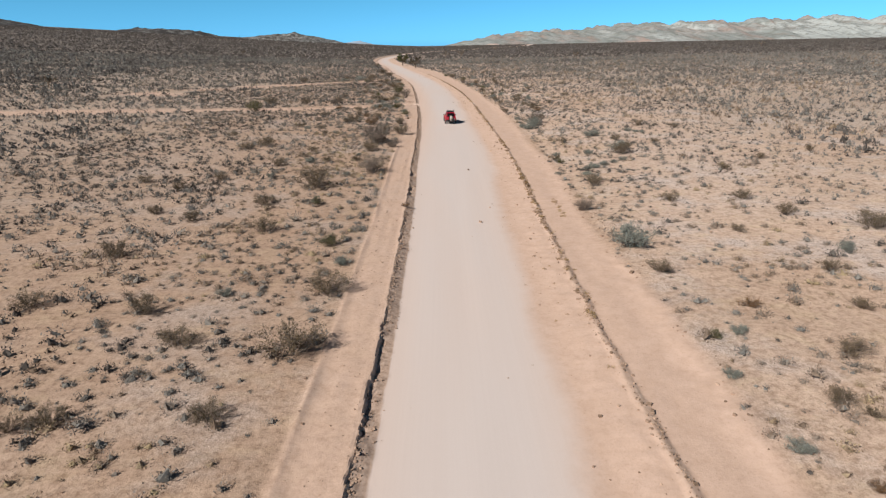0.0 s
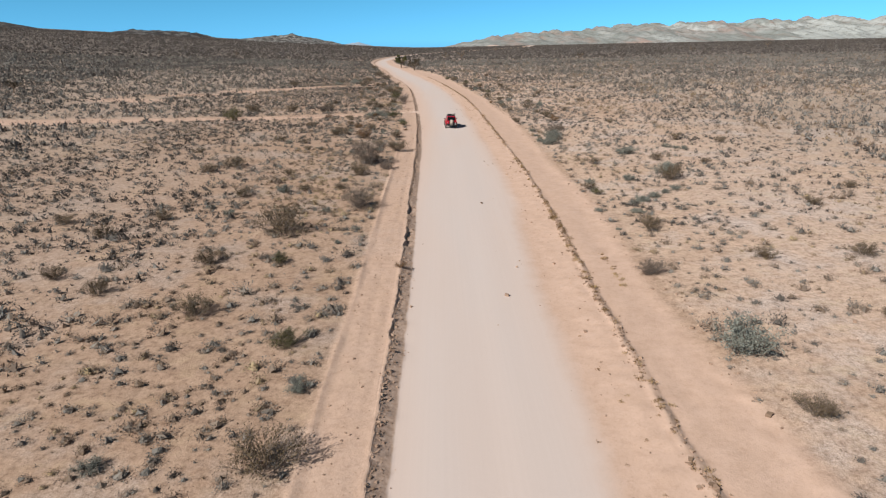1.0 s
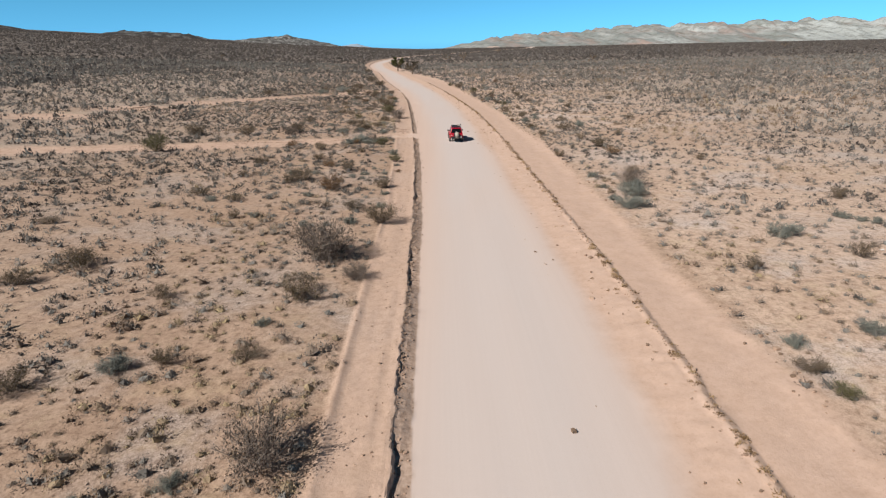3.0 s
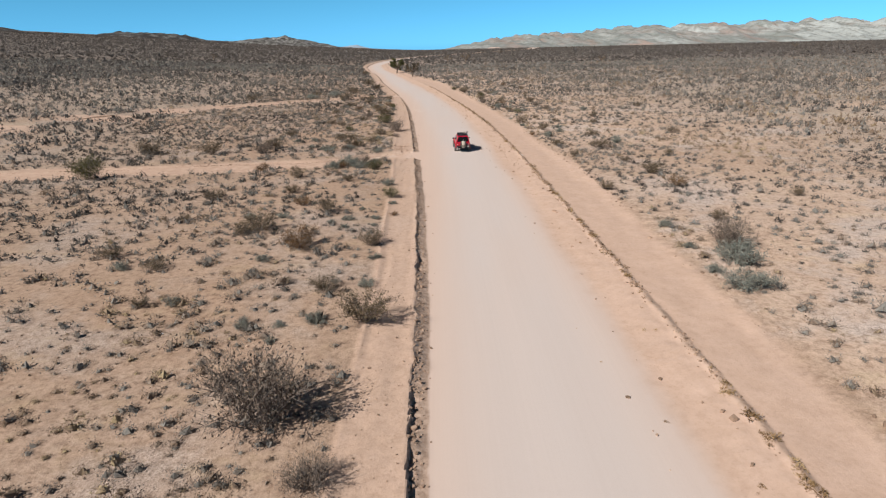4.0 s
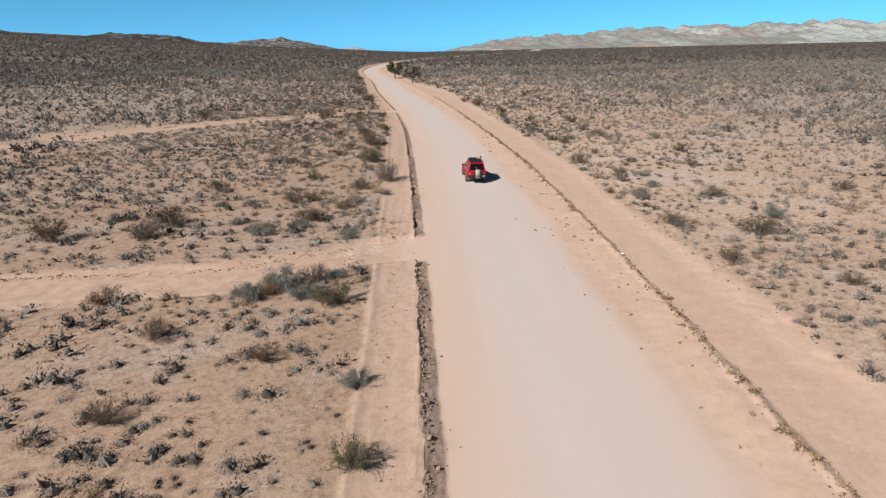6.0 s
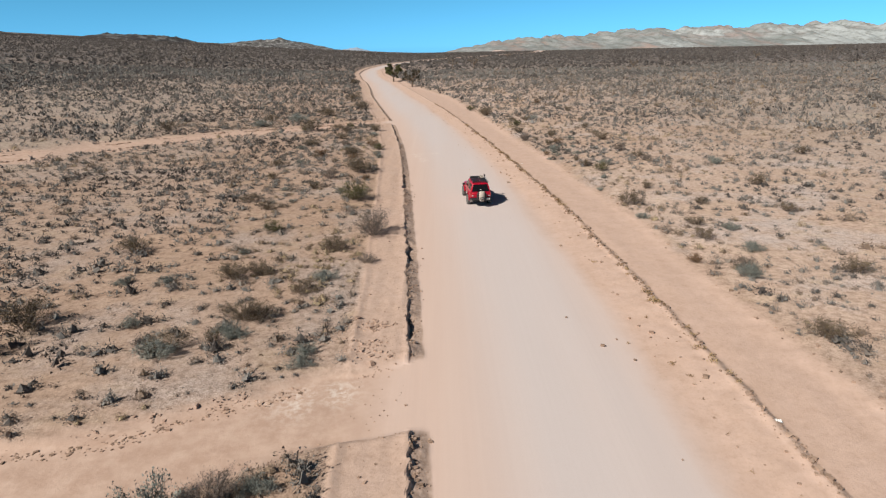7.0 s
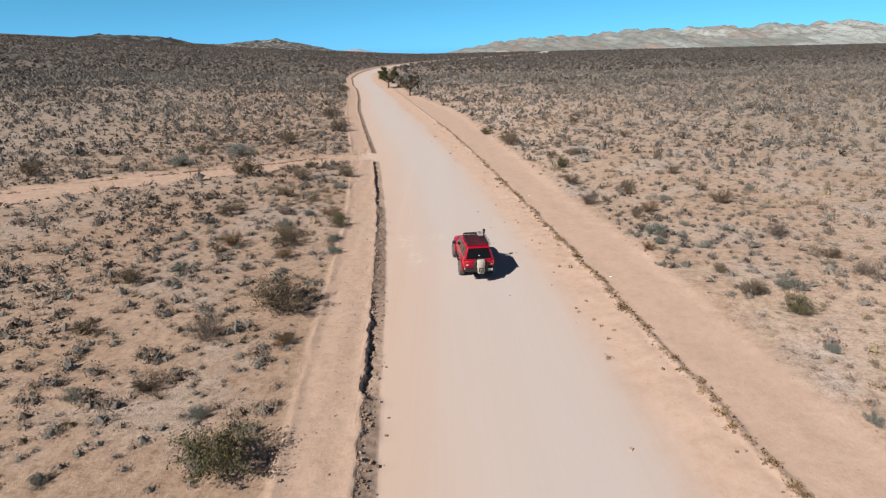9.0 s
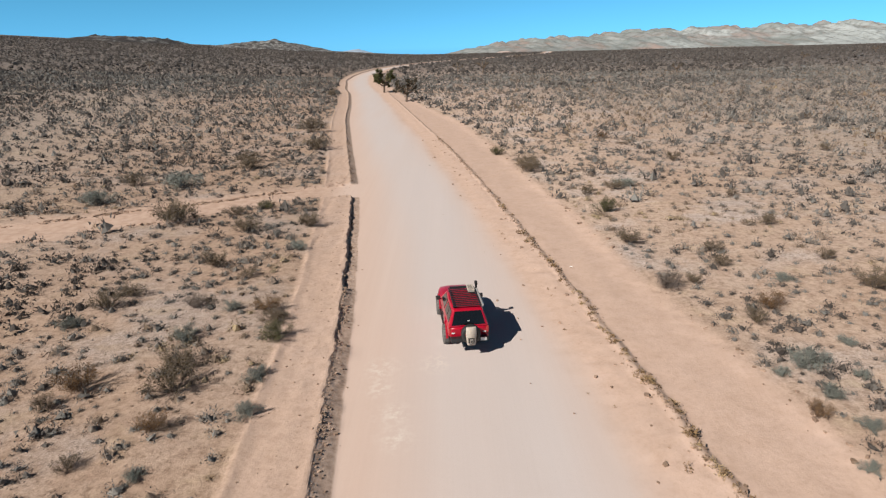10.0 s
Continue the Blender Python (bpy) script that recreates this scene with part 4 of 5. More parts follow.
for kind, rows in (("creosote", BUSHES_CREOSOTE_A), ("creosote", BUSHES_CREOSOTE_B), ("creosote", BUSHES_CREOSOTE_C), ("creosote", BUSHES_CREOSOTE_D), ("creosote", BUSHES_CREOSOTE_E), ("sage", BUSHES_SAGE_A), ("sage", BUSHES_SAGE_B), ("sage", BUSHES_SAGE_C), ("rusty", BUSHES_RUSTY_A), ("dead", BUSHES_DEAD_A), ("olive", BUSHES_OLIVE_A)):
    for bx, by, width in rows:
        plant(kind, bx, by, width, (bx * 12.9898 + by * 78.233) % 6.28)

BUSHES_TRACK = [("dead", -8.6, 80.3, 3.3), ("creosote", -8.2, 81.6, 1.7), ("sage", -12.0, 125.6, 2.3), ("dead", -10.6, 126.3, 1.5), ("sage", -9.6, 126.8, 1.2), ("sage", -13.6, 124.4, 2.0), ("sage", -9.8, 134.0, 1.2), ("creosote", -13.4, 138.4, 1.9), ("sage", -13.9, 136.9, 1.4), ("sage", -16.0, 134.8, 2.0), ("rusty", -12.65, 124.8, 1.3), ("rusty", -2.98, 47.9, 0.7), ("sage", 15.3, 61.1, 1.1), ("sage", 16.4, 61.9, 1.0), ("sage", 17.5, 62.7, 1.2), ("sage", 19.0, 64.3, 0.9), ("sage", 20.4, 65.7, 1.3), ("sage", 27.2, 86.6, 1.3), ("sage", 28.0, 85.9, 1.0), ("sage", 28.8, 85.2, 1.2)]
for kind, bx, by, width in BUSHES_TRACK:
    plant(kind, bx, by, width, (bx * 12.9898 + by * 78.233) % 6.28)


sow_all()


# ---------------------------------------------------------------- stones and weeds along the road
def stone_templates(rng, n):
    """Rough lumps: squashed blocks with their corners pushed about."""
    out = []
    for _ in range(n):
        bm = bmesh.new()
        bmesh.ops.create_cube(bm, size=1.5)
        bmesh.ops.triangulate(bm, faces=bm.faces[:])
        v = np.array([p.co[:] for p in bm.verts])
        f = np.array([[p.index for p in q.verts] for q in bm.faces])
        bm.free()
        v = v * rng.uniform(0.6, 1.25, (len(v), 1)) * np.array([1.0, rng.uniform(0.6, 1.0), rng.uniform(0.45, 0.8)])
        out.append((v, f))
    return out


def stones(name, label, rng, xs, ys, sizes, mat, sink=0.25):
    tpl = stone_templates(rng, 8)
    pick, turn = rng.randint(0, 8, len(xs)), rng.uniform(0, 6.28, len(xs))
    zs = ground_z(xs, ys)
    verts, faces, tints, count = [], [], [], 0
    for k, (v, f) in enumerate(tpl):
        i = np.where(pick == k)[0]
        c, s, r = np.cos(turn[i])[:, None], np.sin(turn[i])[:, None], (sizes[i] / 2)[:, None]
        p = np.stack([(v[None, :, 0] * c - v[None, :, 1] * s) * r + xs[i, None], (v[None, :, 0] * s + v[None, :, 1] * c) * r + ys[i, None], (v[None, :, 2] + sink) * r + zs[i, None]], -1)
        verts.append(p.reshape(-1, 3))
        faces.append((f[None] + (np.arange(len(i)) * len(v))[:, None, None] + count).reshape(-1, 3))
        tints.append(np.repeat(rng.uniform(0, 1, len(i)), len(v)))
        count += len(i) * len(v)
    ob = mesh_ob(name, np.concatenate(verts), np.concatenate(faces), mat)
    float_layer(ob, "tint", np.concatenate(tints))
    return tagged(ob, label, "stones", kind="stuff")


CLOD = foliage_material("earth_clods", [(0.0, (0.20, 0.14, 0.10)), (0.5, (0.32, 0.225, 0.17)), (1.0, (0.46, 0.335, 0.255))], 0.95)
EARTH = foliage_material("loose_earth", [(0.0, (0.30, 0.21, 0.16)), (0.5, (0.42, 0.30, 0.235)), (1.0, (0.50, 0.37, 0.29))], 0.95)
STRAW = foliage_material("dry_weeds", [(0.0, (0.16, 0.10, 0.05)), (0.5, (0.27, 0.18, 0.095)), (1.0, (0.42, 0.31, 0.17))], 0.9)


def track_edges():
    """Crumbled dark earth along the upper edge of the side tracks, less along the lower one."""
    rng = np.random.RandomState(61)
    for line, big in zip(SIDE_ROADS, (-2.6, -1.45)):
        p = np.array(line[2:])
        d = np.concatenate([[0], np.cumsum(np.hypot(np.diff(p[:, 0]), np.diff(p[:, 1])))])
        s = rng.uniform(0, min(d[-1], 75), 2600)
        x, y, h = (np.interp(s, d, p[:, k]) for k in range(3))
        x2, y2 = np.interp(s + 0.5, d, p[:, 0]), np.interp(s + 0.5, d, p[:, 1])
        n = unit(np.stack([y - y2, x2 - x], 1) * -1)
        n = n * np.sign(n[:, 1:2] + 1e-9)
        upper = rng.uniform(0, 1, len(s)) < 0.75
        off = np.where(upper, 0.72, -0.9) * h + (fbm(s * 0.25, s * 0, 3, 62) - 0.5) * 0.7 + rng.normal(0, 0.2, len(s))
        x, y = x + n[:, 0] * off, y + n[:, 1] * off
        keep = fbm(s * 0.2, s * 0 + upper * 9, 3, 63) > rng.uniform(0.15, 0.6, len(s))
        stones("track_clods", "crumbled dark earth along the edge of a side track", rng, x[keep], y[keep], np.clip(rng.lognormal(big, 0.45, keep.sum()), 0.05, 0.1 + 2 * math.exp(big)), CLOD, 0.0)


track_edges()


def roadside():
    rng = np.random.RandomState(23)
    wob = lambda y: (fbm(y * 0.9, y * 0, 3, 11) - 0.5) * 0.22
    y = rng.uniform(10, 245, 5200)
    x = bank(y) + wob(y) + 0.04 + rng.gamma(1.2, 0.16, len(y))
    keep = (side_mask(x, y) < 0.2) & (fbm(y * 0.35, y * 0, 3, 91) > rng.uniform(0.2, 0.62, len(y)))
    stones("bank_clods", "crumbled brown earth clods below the cut bank", rng, x[keep], y[keep], np.clip(rng.lognormal(-2.65, 0.45, keep.sum()), 0.04, 0.26), CLOD)
    wr = lambda y: (fbm(y * 0.6, y * 0, 3, 13) - 0.5) * 0.28
    y = rng.uniform(10, 245, 6500)
    x = berm(y) + wr(y) + rng.normal(0.05, 0.16, len(y))
    keep = fbm(y * 0.25, y * 0, 3, 93) > rng.uniform(0.2, 0.6, len(y))
    stones("berm_clods", "broken earth clods along the grader berm", rng, x[keep], y[keep], np.clip(rng.lognormal(-2.6, 0.5, keep.sum()), 0.04, 0.24), CLOD)
    y = rng.uniform(10, 245, 300)
    x = berm(y) - rng.gamma(1.5, 0.9, len(y)) - 0.3
    stones("shoulder_stones", "loose stones on the soft road shoulder", rng, x, y, np.clip(rng.lognormal(-2.3, 0.55, len(y)), 0.05, 0.32), CLOD)
    y = rng.uniform(10, 245, 1300)
    x = bank(y) - rng.uniform(0.1, 2.4, len(y))
    stones("verge_stones", "small stones on the bare verge", rng, x, y, np.clip(rng.lognormal(-2.9, 0.4, len(y)), 0.03, 0.14), CLOD)
    y = rng.uniform(10, 240, 5500)
    x = rng.uniform(-42, 40, len(y))
    keep = ~on_road(x, y) & in_view(x, y, 4)
    stones("desert_pebbles", "pebbles and clods over the desert floor", rng, x[keep], y[keep], np.clip(rng.lognormal(-2.7, 0.45, keep.sum()), 0.04, 0.2), CLOD)
    # earth thrown up along the upper edges of the side tracks
    for line in SIDE_ROADS:
        n = 900
        t = rng.uniform(0.6, 6.2, n)
        k = t.astype(int)
        p = np.array(line)
        q = p[k] + (p[k + 1] - p[k]) * (t - k)[:, None]
        x, y = q[:, 0] + rng.normal(0, 0.1, n), q[:, 1] + q[:, 2] + rng.normal(0.1, 0.22, n)
        keep = (x < bank(y) - 0.6) & (fbm(x * 0.3, y * 0.3, 2, 97) > 0.42)
        stones("track_clods", "crumbled earth clods along the side track's edge", rng, x[keep], y[keep], np.clip(rng.lognormal(-2.75, 0.45, keep.sum()), 0.05, 0.2), EARTH)
    # churned earth beside the mouth of the near side track
    y = rng.normal(137.2, 1.6, 620)
    x = bank(y) - 0.5 - np.abs(rng.normal(0, 1.5, len(y)))
    keep = (side_mask(x, y) < 0.3) & (fbm(x * 0.9, y * 0.9, 2, 99) > 0.45)
    stones("dug_earth", "churned earth lumps beside the side track's mouth", rng, x[keep], y[keep], np.clip(rng.lognormal(-2.2, 0.5, keep.sum()), 0.06, 0.32), EARTH, 0.0)
    y = rng.uniform(10, 245, 700)
    x = verge(y) + (fbm(y * 0.3, y * 0, 4, 15) - 0.5) * 1.3 + rng.normal(0.0, 0.3, len(y))
    keep = fbm(y * 0.2, y * 0, 3, 98) > rng.uniform(0.25, 0.65, len(y))
    stones("verge_clods", "earth clods along the eroded verge", rng, x[keep], y[keep], np.clip(rng.lognormal(-2.3, 0.5, keep.sum()), 0.05, 0.28), CLOD)
    # dry weeds
    y = rng.uniform(10, 245, 900)
    x = berm(y) + wr(y) + rng.normal(0, 0.14, len(y))
    keep = fbm(y * 0.12, y * 0, 2, 95) > rng.uniform(0.35, 0.7, len(y))
    x, y = x[keep], y[keep]
    scatter_stuff("dry_weeds", "dry straw-coloured weeds along the berm", rng, x, y, np.clip(rng.lognormal(-0.95, 0.35, len(x)), 0.2, 0.85), rng.uniform(0, 1, len(x)), dome_templates(rng, 6, 60, 0.8, 0.07, 0.5, 0.4, 0), STRAW)
    y = rng.uniform(44.5, 52.5, 26)
    x = 9.7 + rng.normal(0, 0.16, len(y))
    scatter_stuff("ditch_weeds", "low straw weeds in a line along the sandy ditch", rng, x, y, np.clip(rng.lognormal(-1.1, 0.35, len(x)), 0.15, 0.6), rng.uniform(0.2, 1, len(x)), dome_templates(rng, 6, 60, 0.6, 0.07, 0.5, 0.4, 0), STRAW)
    y = rng.uniform(10, 245, 90)
    x = berm(y) - rng.gamma(1.5, 0.8, len(y)) - 0.4
    scatter_stuff("shoulder_weeds", "dry brown weed tufts on the road shoulder", rng, x, y, np.clip(rng.lognormal(-1.35, 0.3, len(x)), 0.15, 0.5), rng.uniform(0, 0.8, len(x)), dome_templates(rng, 6, 60, 0.8, 0.07, 0.5, 0.4, 0), STRAW)


roadside()


PAPER = plain("white_paper", (0.75, 0.74, 0.72), 0.8, grain=60, amount=0.1)


def litter(x, y, size, seed):
    """A crumpled scrap of white paper."""
    rng = np.random.RandomState(seed)
    u, w = np.meshgrid(np.linspace(-1, 1, 6), np.linspace(-1, 1, 5))
    v = np.stack([u * size, w * size * 0.7, 0.25 * size + rng.uniform(0, 0.6, u.shape) * size], -1).reshape(-1, 3) + rng.normal(0, 0.12, (30, 3)) * size
    ob = mesh_ob("paper_litter", v, grid_faces(5, 6), PAPER)
    ob.location = (x, y, float(ground_z(x, y)))
    solid = ob.modifiers.new("thick", "SOLIDIFY")
    solid.thickness = 0.004
    tagged(ob, "crumpled scrap of white paper lying on the sand", "litter", "scraps of litter", "thing")


for lx, ly, ls, lk in ((7.0, 129.7, 0.09, 1), (4.6, 175.7, 0.07, 2), (2.8, 194.1, 0.07, 3), (25.1, 79.7, 0.12, 4)):
    litter(lx, ly, ls, lk)

# ---------------------------------------------------------------- joshua trees
BARK = plain("fibrous_bark", (0.15, 0.11, 0.08), 0.95, grain=8, amount=0.4, bumpy=0.6)
SPIKES = foliage_material("joshua_spikes", [(0.0, (0.05, 0.055, 0.025)), (0.5, (0.10, 0.105, 0.045)), (1.0, (0.18, 0.165, 0.075))])
SPIKES_DRY = foliage_material("joshua_spikes_dry", [(0.0, (0.05, 0.042, 0.03)), (0.5, (0.09, 0.075, 0.052)), (1.0, (0.14, 0.115, 0.08))])


def tube(path, radii, sides=7):
    """A bent tapered limb."""
    path = np.array(path, float)
    verts, faces = [], []
    for i, (p, r) in enumerate(zip(path, radii)):
        d = unit((path[min(i + 1, len(path) - 1)] - path[max(i - 1, 0)])[None])[0]
        a = unit(np.cross(d, [0.31, 0.77, 0.2])[None])[0]
        b = np.cross(d, a)
        for j in range(sides):
            t = j * 2 * math.pi / sides
            verts.append(p + (a * math.cos(t) + b * math.sin(t)) * r)
    for i in range(len(path) - 1):
        for j in range(sides):
            k = (j + 1) % sides
            faces.append((i * sides + j, i * sides + k, (i + 1) * sides + k, (i + 1) * sides + j))
    return np.array(verts), np.array(faces)


def joshua_tree(x, y, height, seed, mat, label, heads=40, limbs=7, spike=1.0):
    """A tapered trunk that forks into bent limbs, each with a head of stiff spikes."""
    rng = np.random.RandomState(seed)
    root = new("joshua_tree")
    root.location = (x, y, float(ground_z(x, y)) - 0.05)
    vs, fs, ends, n = [], [], [], 0
    h = height

    def limb(p, d, length, r, bend=0.35):
        nonlocal n
        q = p + d * length * 0.55
        d2 = unit((d + np.array([0, 0, bend]))[None])[0]
        e = q + d2 * length * 0.45
        v, f = tube([p, q, e], [r, r * 0.85, r * 0.7])
        vs.append(v), fs.append(f + n)
        n += len(v)
        return e, d2

    top, up = limb(np.zeros(3), np.array([0.05, 0.03, 1.0]), h * 0.36, h * 0.04, 0.0)
    for k in range(limbs):
        a = k * 2.4 + rng.uniform(-0.3, 0.3)
        lift = rng.uniform(0.0, 1.2)
        d = unit(np.array([[math.cos(a), math.sin(a), lift]]))[0]
        e, d2 = limb(top * rng.uniform(0.6, 1.0), d, h * rng.uniform(0.26, 0.38), h * 0.026)
        for j in range(3):
            dd = unit((d2 + rng.normal(0, 0.55, 3) + np.array([0, 0, 0.25]))[None])[0]
            ends.append(limb(e, dd, h * rng.uniform(0.10, 0.20), h * 0.019))
        ends.append((e, d2))
    k = h / (max(e[2] for e, _ in ends) + 0.4)
    mesh_ob("trunk", np.concatenate(vs) * k, np.concatenate(fs), BARK, root, True)
    v, t = [], []
    for e, d in ends:
        dd = unit(rng.normal(size=(heads, 3)) + d * 0.6)
        s = unit(np.cross(dd, rng.normal(size=(heads, 3)))) * 0.05 * spike
        base = e * k - d * rng.uniform(0, 0.5, (heads, 1)) * 0.7
        v.append(np.stack([base - s, base + s, base + dd * rng.uniform(0.28, 0.5, (heads, 1)) * spike], 1).reshape(-1, 3))
        t.append(np.repeat(rng.uniform(0.1, 0.9, heads), 3))
    v = np.concatenate(v)
    ob = mesh_ob("crown", v, np.arange(len(v)).reshape(-1, 3), mat, root)
    float_layer(ob, "tint", np.concatenate(t))
    return tagged(root, label, "tree", "joshua trees", "thing")


joshua_tree(-20.9, 336, 6.6, 3, SPIKES, "branching joshua tree with a dense green crown beside the road", 80, 13, 1.9)
joshua_tree(-12.7, 304, 5.6, 8, SPIKES_DRY, "dark joshua tree with a sparse crown beside the road", 50, 10, 1.5)
for jx, jy, jh, js in ((14.3, 442, 6.0, 12), (3.5, 470, 5.0, 15), (-108, 168, 3.6, 21), (88, 405, 4.5, 33), (205, 520, 5.0, 40), (-150, 470, 4.5, 44), (330, 640, 6, 47), (60, 690, 6, 51)):
    joshua_tree(jx, jy, jh, js, SPIKES_DRY, "distant dark joshua tree standing in the scrub", 26)

# ---------------------------------------------------------------- the red off-roader
RED = plain("red_paint", (0.40, 0.004, 0.022), 0.30, grain=3, amount=0.2, spec=0.3, coat=0.25)
BLACK = plain("black_plastic", (0.022, 0.022, 0.023), 0.6, grain=25, amount=0.3)
STEEL = plain("black_steel", (0.03, 0.03, 0.032), 0.45, 0.3, grain=15, amount=0.3)
TYRE = plain("dusty_rubber", (0.12, 0.115, 0.108), 0.9, grain=10, amount=0.35, bumpy=0.3)
RIM = plain("grey_alloy", (0.30, 0.29, 0.28), 0.45, 0.6, grain=20)
GLASS = plain("tinted_glass", (0.008, 0.008, 0.009), 0.12, grain=2, amount=0.1, spec=0.3)
BOARD = plain("sun_bleached_board", (0.46, 0.40, 0.34), 0.8, grain=9, amount=0.15)
SILVER = plain("silver_awning_bag", (0.42, 0.41, 0.40), 0.5, 0.4, grain=14)
LAMP_RED = plain("red_lens", (0.40, 0.02, 0.02), 0.2, grain=40, coat=0.6)
LAMP_CLEAR = plain("clear_lens", (0.72, 0.70, 0.68), 0.2, grain=40, coat=0.6)
PLATE = plain("pale_plate", (0.55, 0.54, 0.52), 0.5, grain=40)
INK = plain("dark_ink", (0.05, 0.045, 0.04), 0.7, grain=40)


def part(name, bm, mat, parent, label=""):
    me = bpy.data.meshes.new(name)
    bm.normal_update()
    bm.to_mesh(me)
    bm.free()
    me.materials.append(mat)
    ob = new(name, me)
    ob.parent = parent
    if label:
        ob["label"] = label
    return ob


def box(cx, cy, cz, sx, sy, sz, bevel=0.02, m=None, segments=2):
    bm = bmesh.new()
    bmesh.ops.create_cube(bm, size=1.0)
    bmesh.ops.scale(bm, vec=(sx, sy, sz), verts=bm.verts)
    if bevel:
        bmesh.ops.bevel(bm, geom=bm.edges[:], offset=bevel, segments=segments, affect="EDGES", profile=0.6)
    if m is not None:
        bmesh.ops.transform(bm, matrix=m, verts=bm.verts)
    bmesh.ops.translate(bm, vec=(cx, cy, cz), verts=bm.verts)
    return bm


def loft(sections, smooth=True):
    """A closed skin over rings of equal length."""
    bm = bmesh.new()
    rings = [[bm.verts.new(p) for p in s] for s in sections]
    n = len(rings[0])
    for a, b in zip(rings, rings[1:]):
        for j in range(n):
            bm.faces.new((a[j], a[(j + 1) % n], b[(j + 1) % n], b[j]))
    bm.faces.new(rings[0][::-1])
    bm.faces.new(rings[-1])
    bmesh.ops.recalc_face_normals(bm, faces=bm.faces[:])
    for f in bm.faces:
        f.smooth = smooth and len(f.verts) == 4
    return bm


def lathe(rows, sides=28, axis="x"):
    """A ring turned about x from (along, radius) rows, closed into a loop."""
    bm = bmesh.new()
    rings = []
    for j in range(sides):
        a = j * 2 * math.pi / sides
        rings.append([bm.verts.new((u, r * math.cos(a), r * math.sin(a))) for u, r in rows])
    n = len(rows)
    for j in range(sides):
        p, q = rings[j], rings[(j + 1) % sides]
        for k in range(n):
            bm.faces.new((p[k], p[(k + 1) % n], q[(k + 1) % n], q[k]))
    bmesh.ops.recalc_face_normals(bm, faces=bm.faces[:])
    for f in bm.faces:
        f.smooth = True
    return bm


def slab(corners, thick):
    """A thin plate over four corners, raised along its normal."""
    c = [Vector(p) for p in corners]
    n = (c[1] - c[0]).cross(c[3] - c[0]).normalized()
    bm = bmesh.new()
    lo = [bm.verts.new(p - n * thick) for p in c]
    hi = [bm.verts.new(p + n * thick) for p in c]
    bm.faces.new(lo[::-1])
    bm.faces.new(hi)
    for i in range(4):
        bm.faces.new((lo[i], lo[(i + 1) % 4], hi[(i + 1) % 4], hi[i]))
    bmesh.ops.recalc_face_normals(bm, faces=bm.faces[:])
    return bm


def body_ring(y, hw, zb, zt, crown=0.0):
    h = zt - zb
    right = [(hw * 0.90, zb), (hw, zb + min(0.10, h * 0.3)), (hw * 1.012, zb + h * 0.55), (hw * 0.985, zt - 0.10), (hw * 0.93, zt - 0.015), (hw * 0.55, zt + crown)]
    return [(x, y, z) for x, z in right] + [(-x, y, z) for x, z in right[::-1]]


WHEELBASE, WHEEL_R = 2.72, 0.40


def wheel(parent, side):
    w = new("wheel")
    w.parent = parent
    tread = [(-0.13, 0.25), (-0.135, 0.33), (-0.115, 0.385), (-0.05, 0.40), (0.05, 0.40), (0.115, 0.385), (0.135, 0.33), (0.13, 0.25)]
    tyre = lathe(tread, 36)
    for k in range(36):
        a = k * 2 * math.pi / 36
        lug = box(0.07 * (1 if k % 2 else -1), 0, 0, 0.11, 0.035, 0.03, 0)
        bmesh.ops.translate(lug, vec=(0, 0, 0.40), verts=lug.verts)
        bmesh.ops.rotate(lug, cent=(0, 0, 0), matrix=Matrix.Rotation(a, 3, "X"), verts=lug.verts)
        me = bpy.data.meshes.new("lug")
        lug.to_mesh(me)
        lug.free()
        tyre.from_mesh(me)
        bpy.data.meshes.remove(me)
    part("tyre", tyre, TYRE, w, "dusty knobbly off-road tyre")
    rim = lathe([(side * 0.02, 0.02), (side * 0.09, 0.05), (side * 0.075, 0.20), (side * 0.11, 0.245), (side * 0.11, 0.26), (-side * 0.10, 0.26), (-side * 0.10, 0.24), (side * 0.0, 0.20)], 24)
    for k in range(6):
        spoke = box(side * 0.085, 0, 0.13, 0.03, 0.05, 0.18, 0.006)
        bmesh.ops.rotate(spoke, cent=(0, 0, 0), matrix=Matrix.Rotation(k * math.pi / 3, 3, "X"), verts=spoke.verts)
        me = bpy.data.meshes.new("spoke")
        spoke.to_mesh(me)
        spoke.free()
        rim.from_mesh(me)
        bpy.data.meshes.remove(me)
    part("rim", rim, RIM, w, "grey alloy rim")
    return w


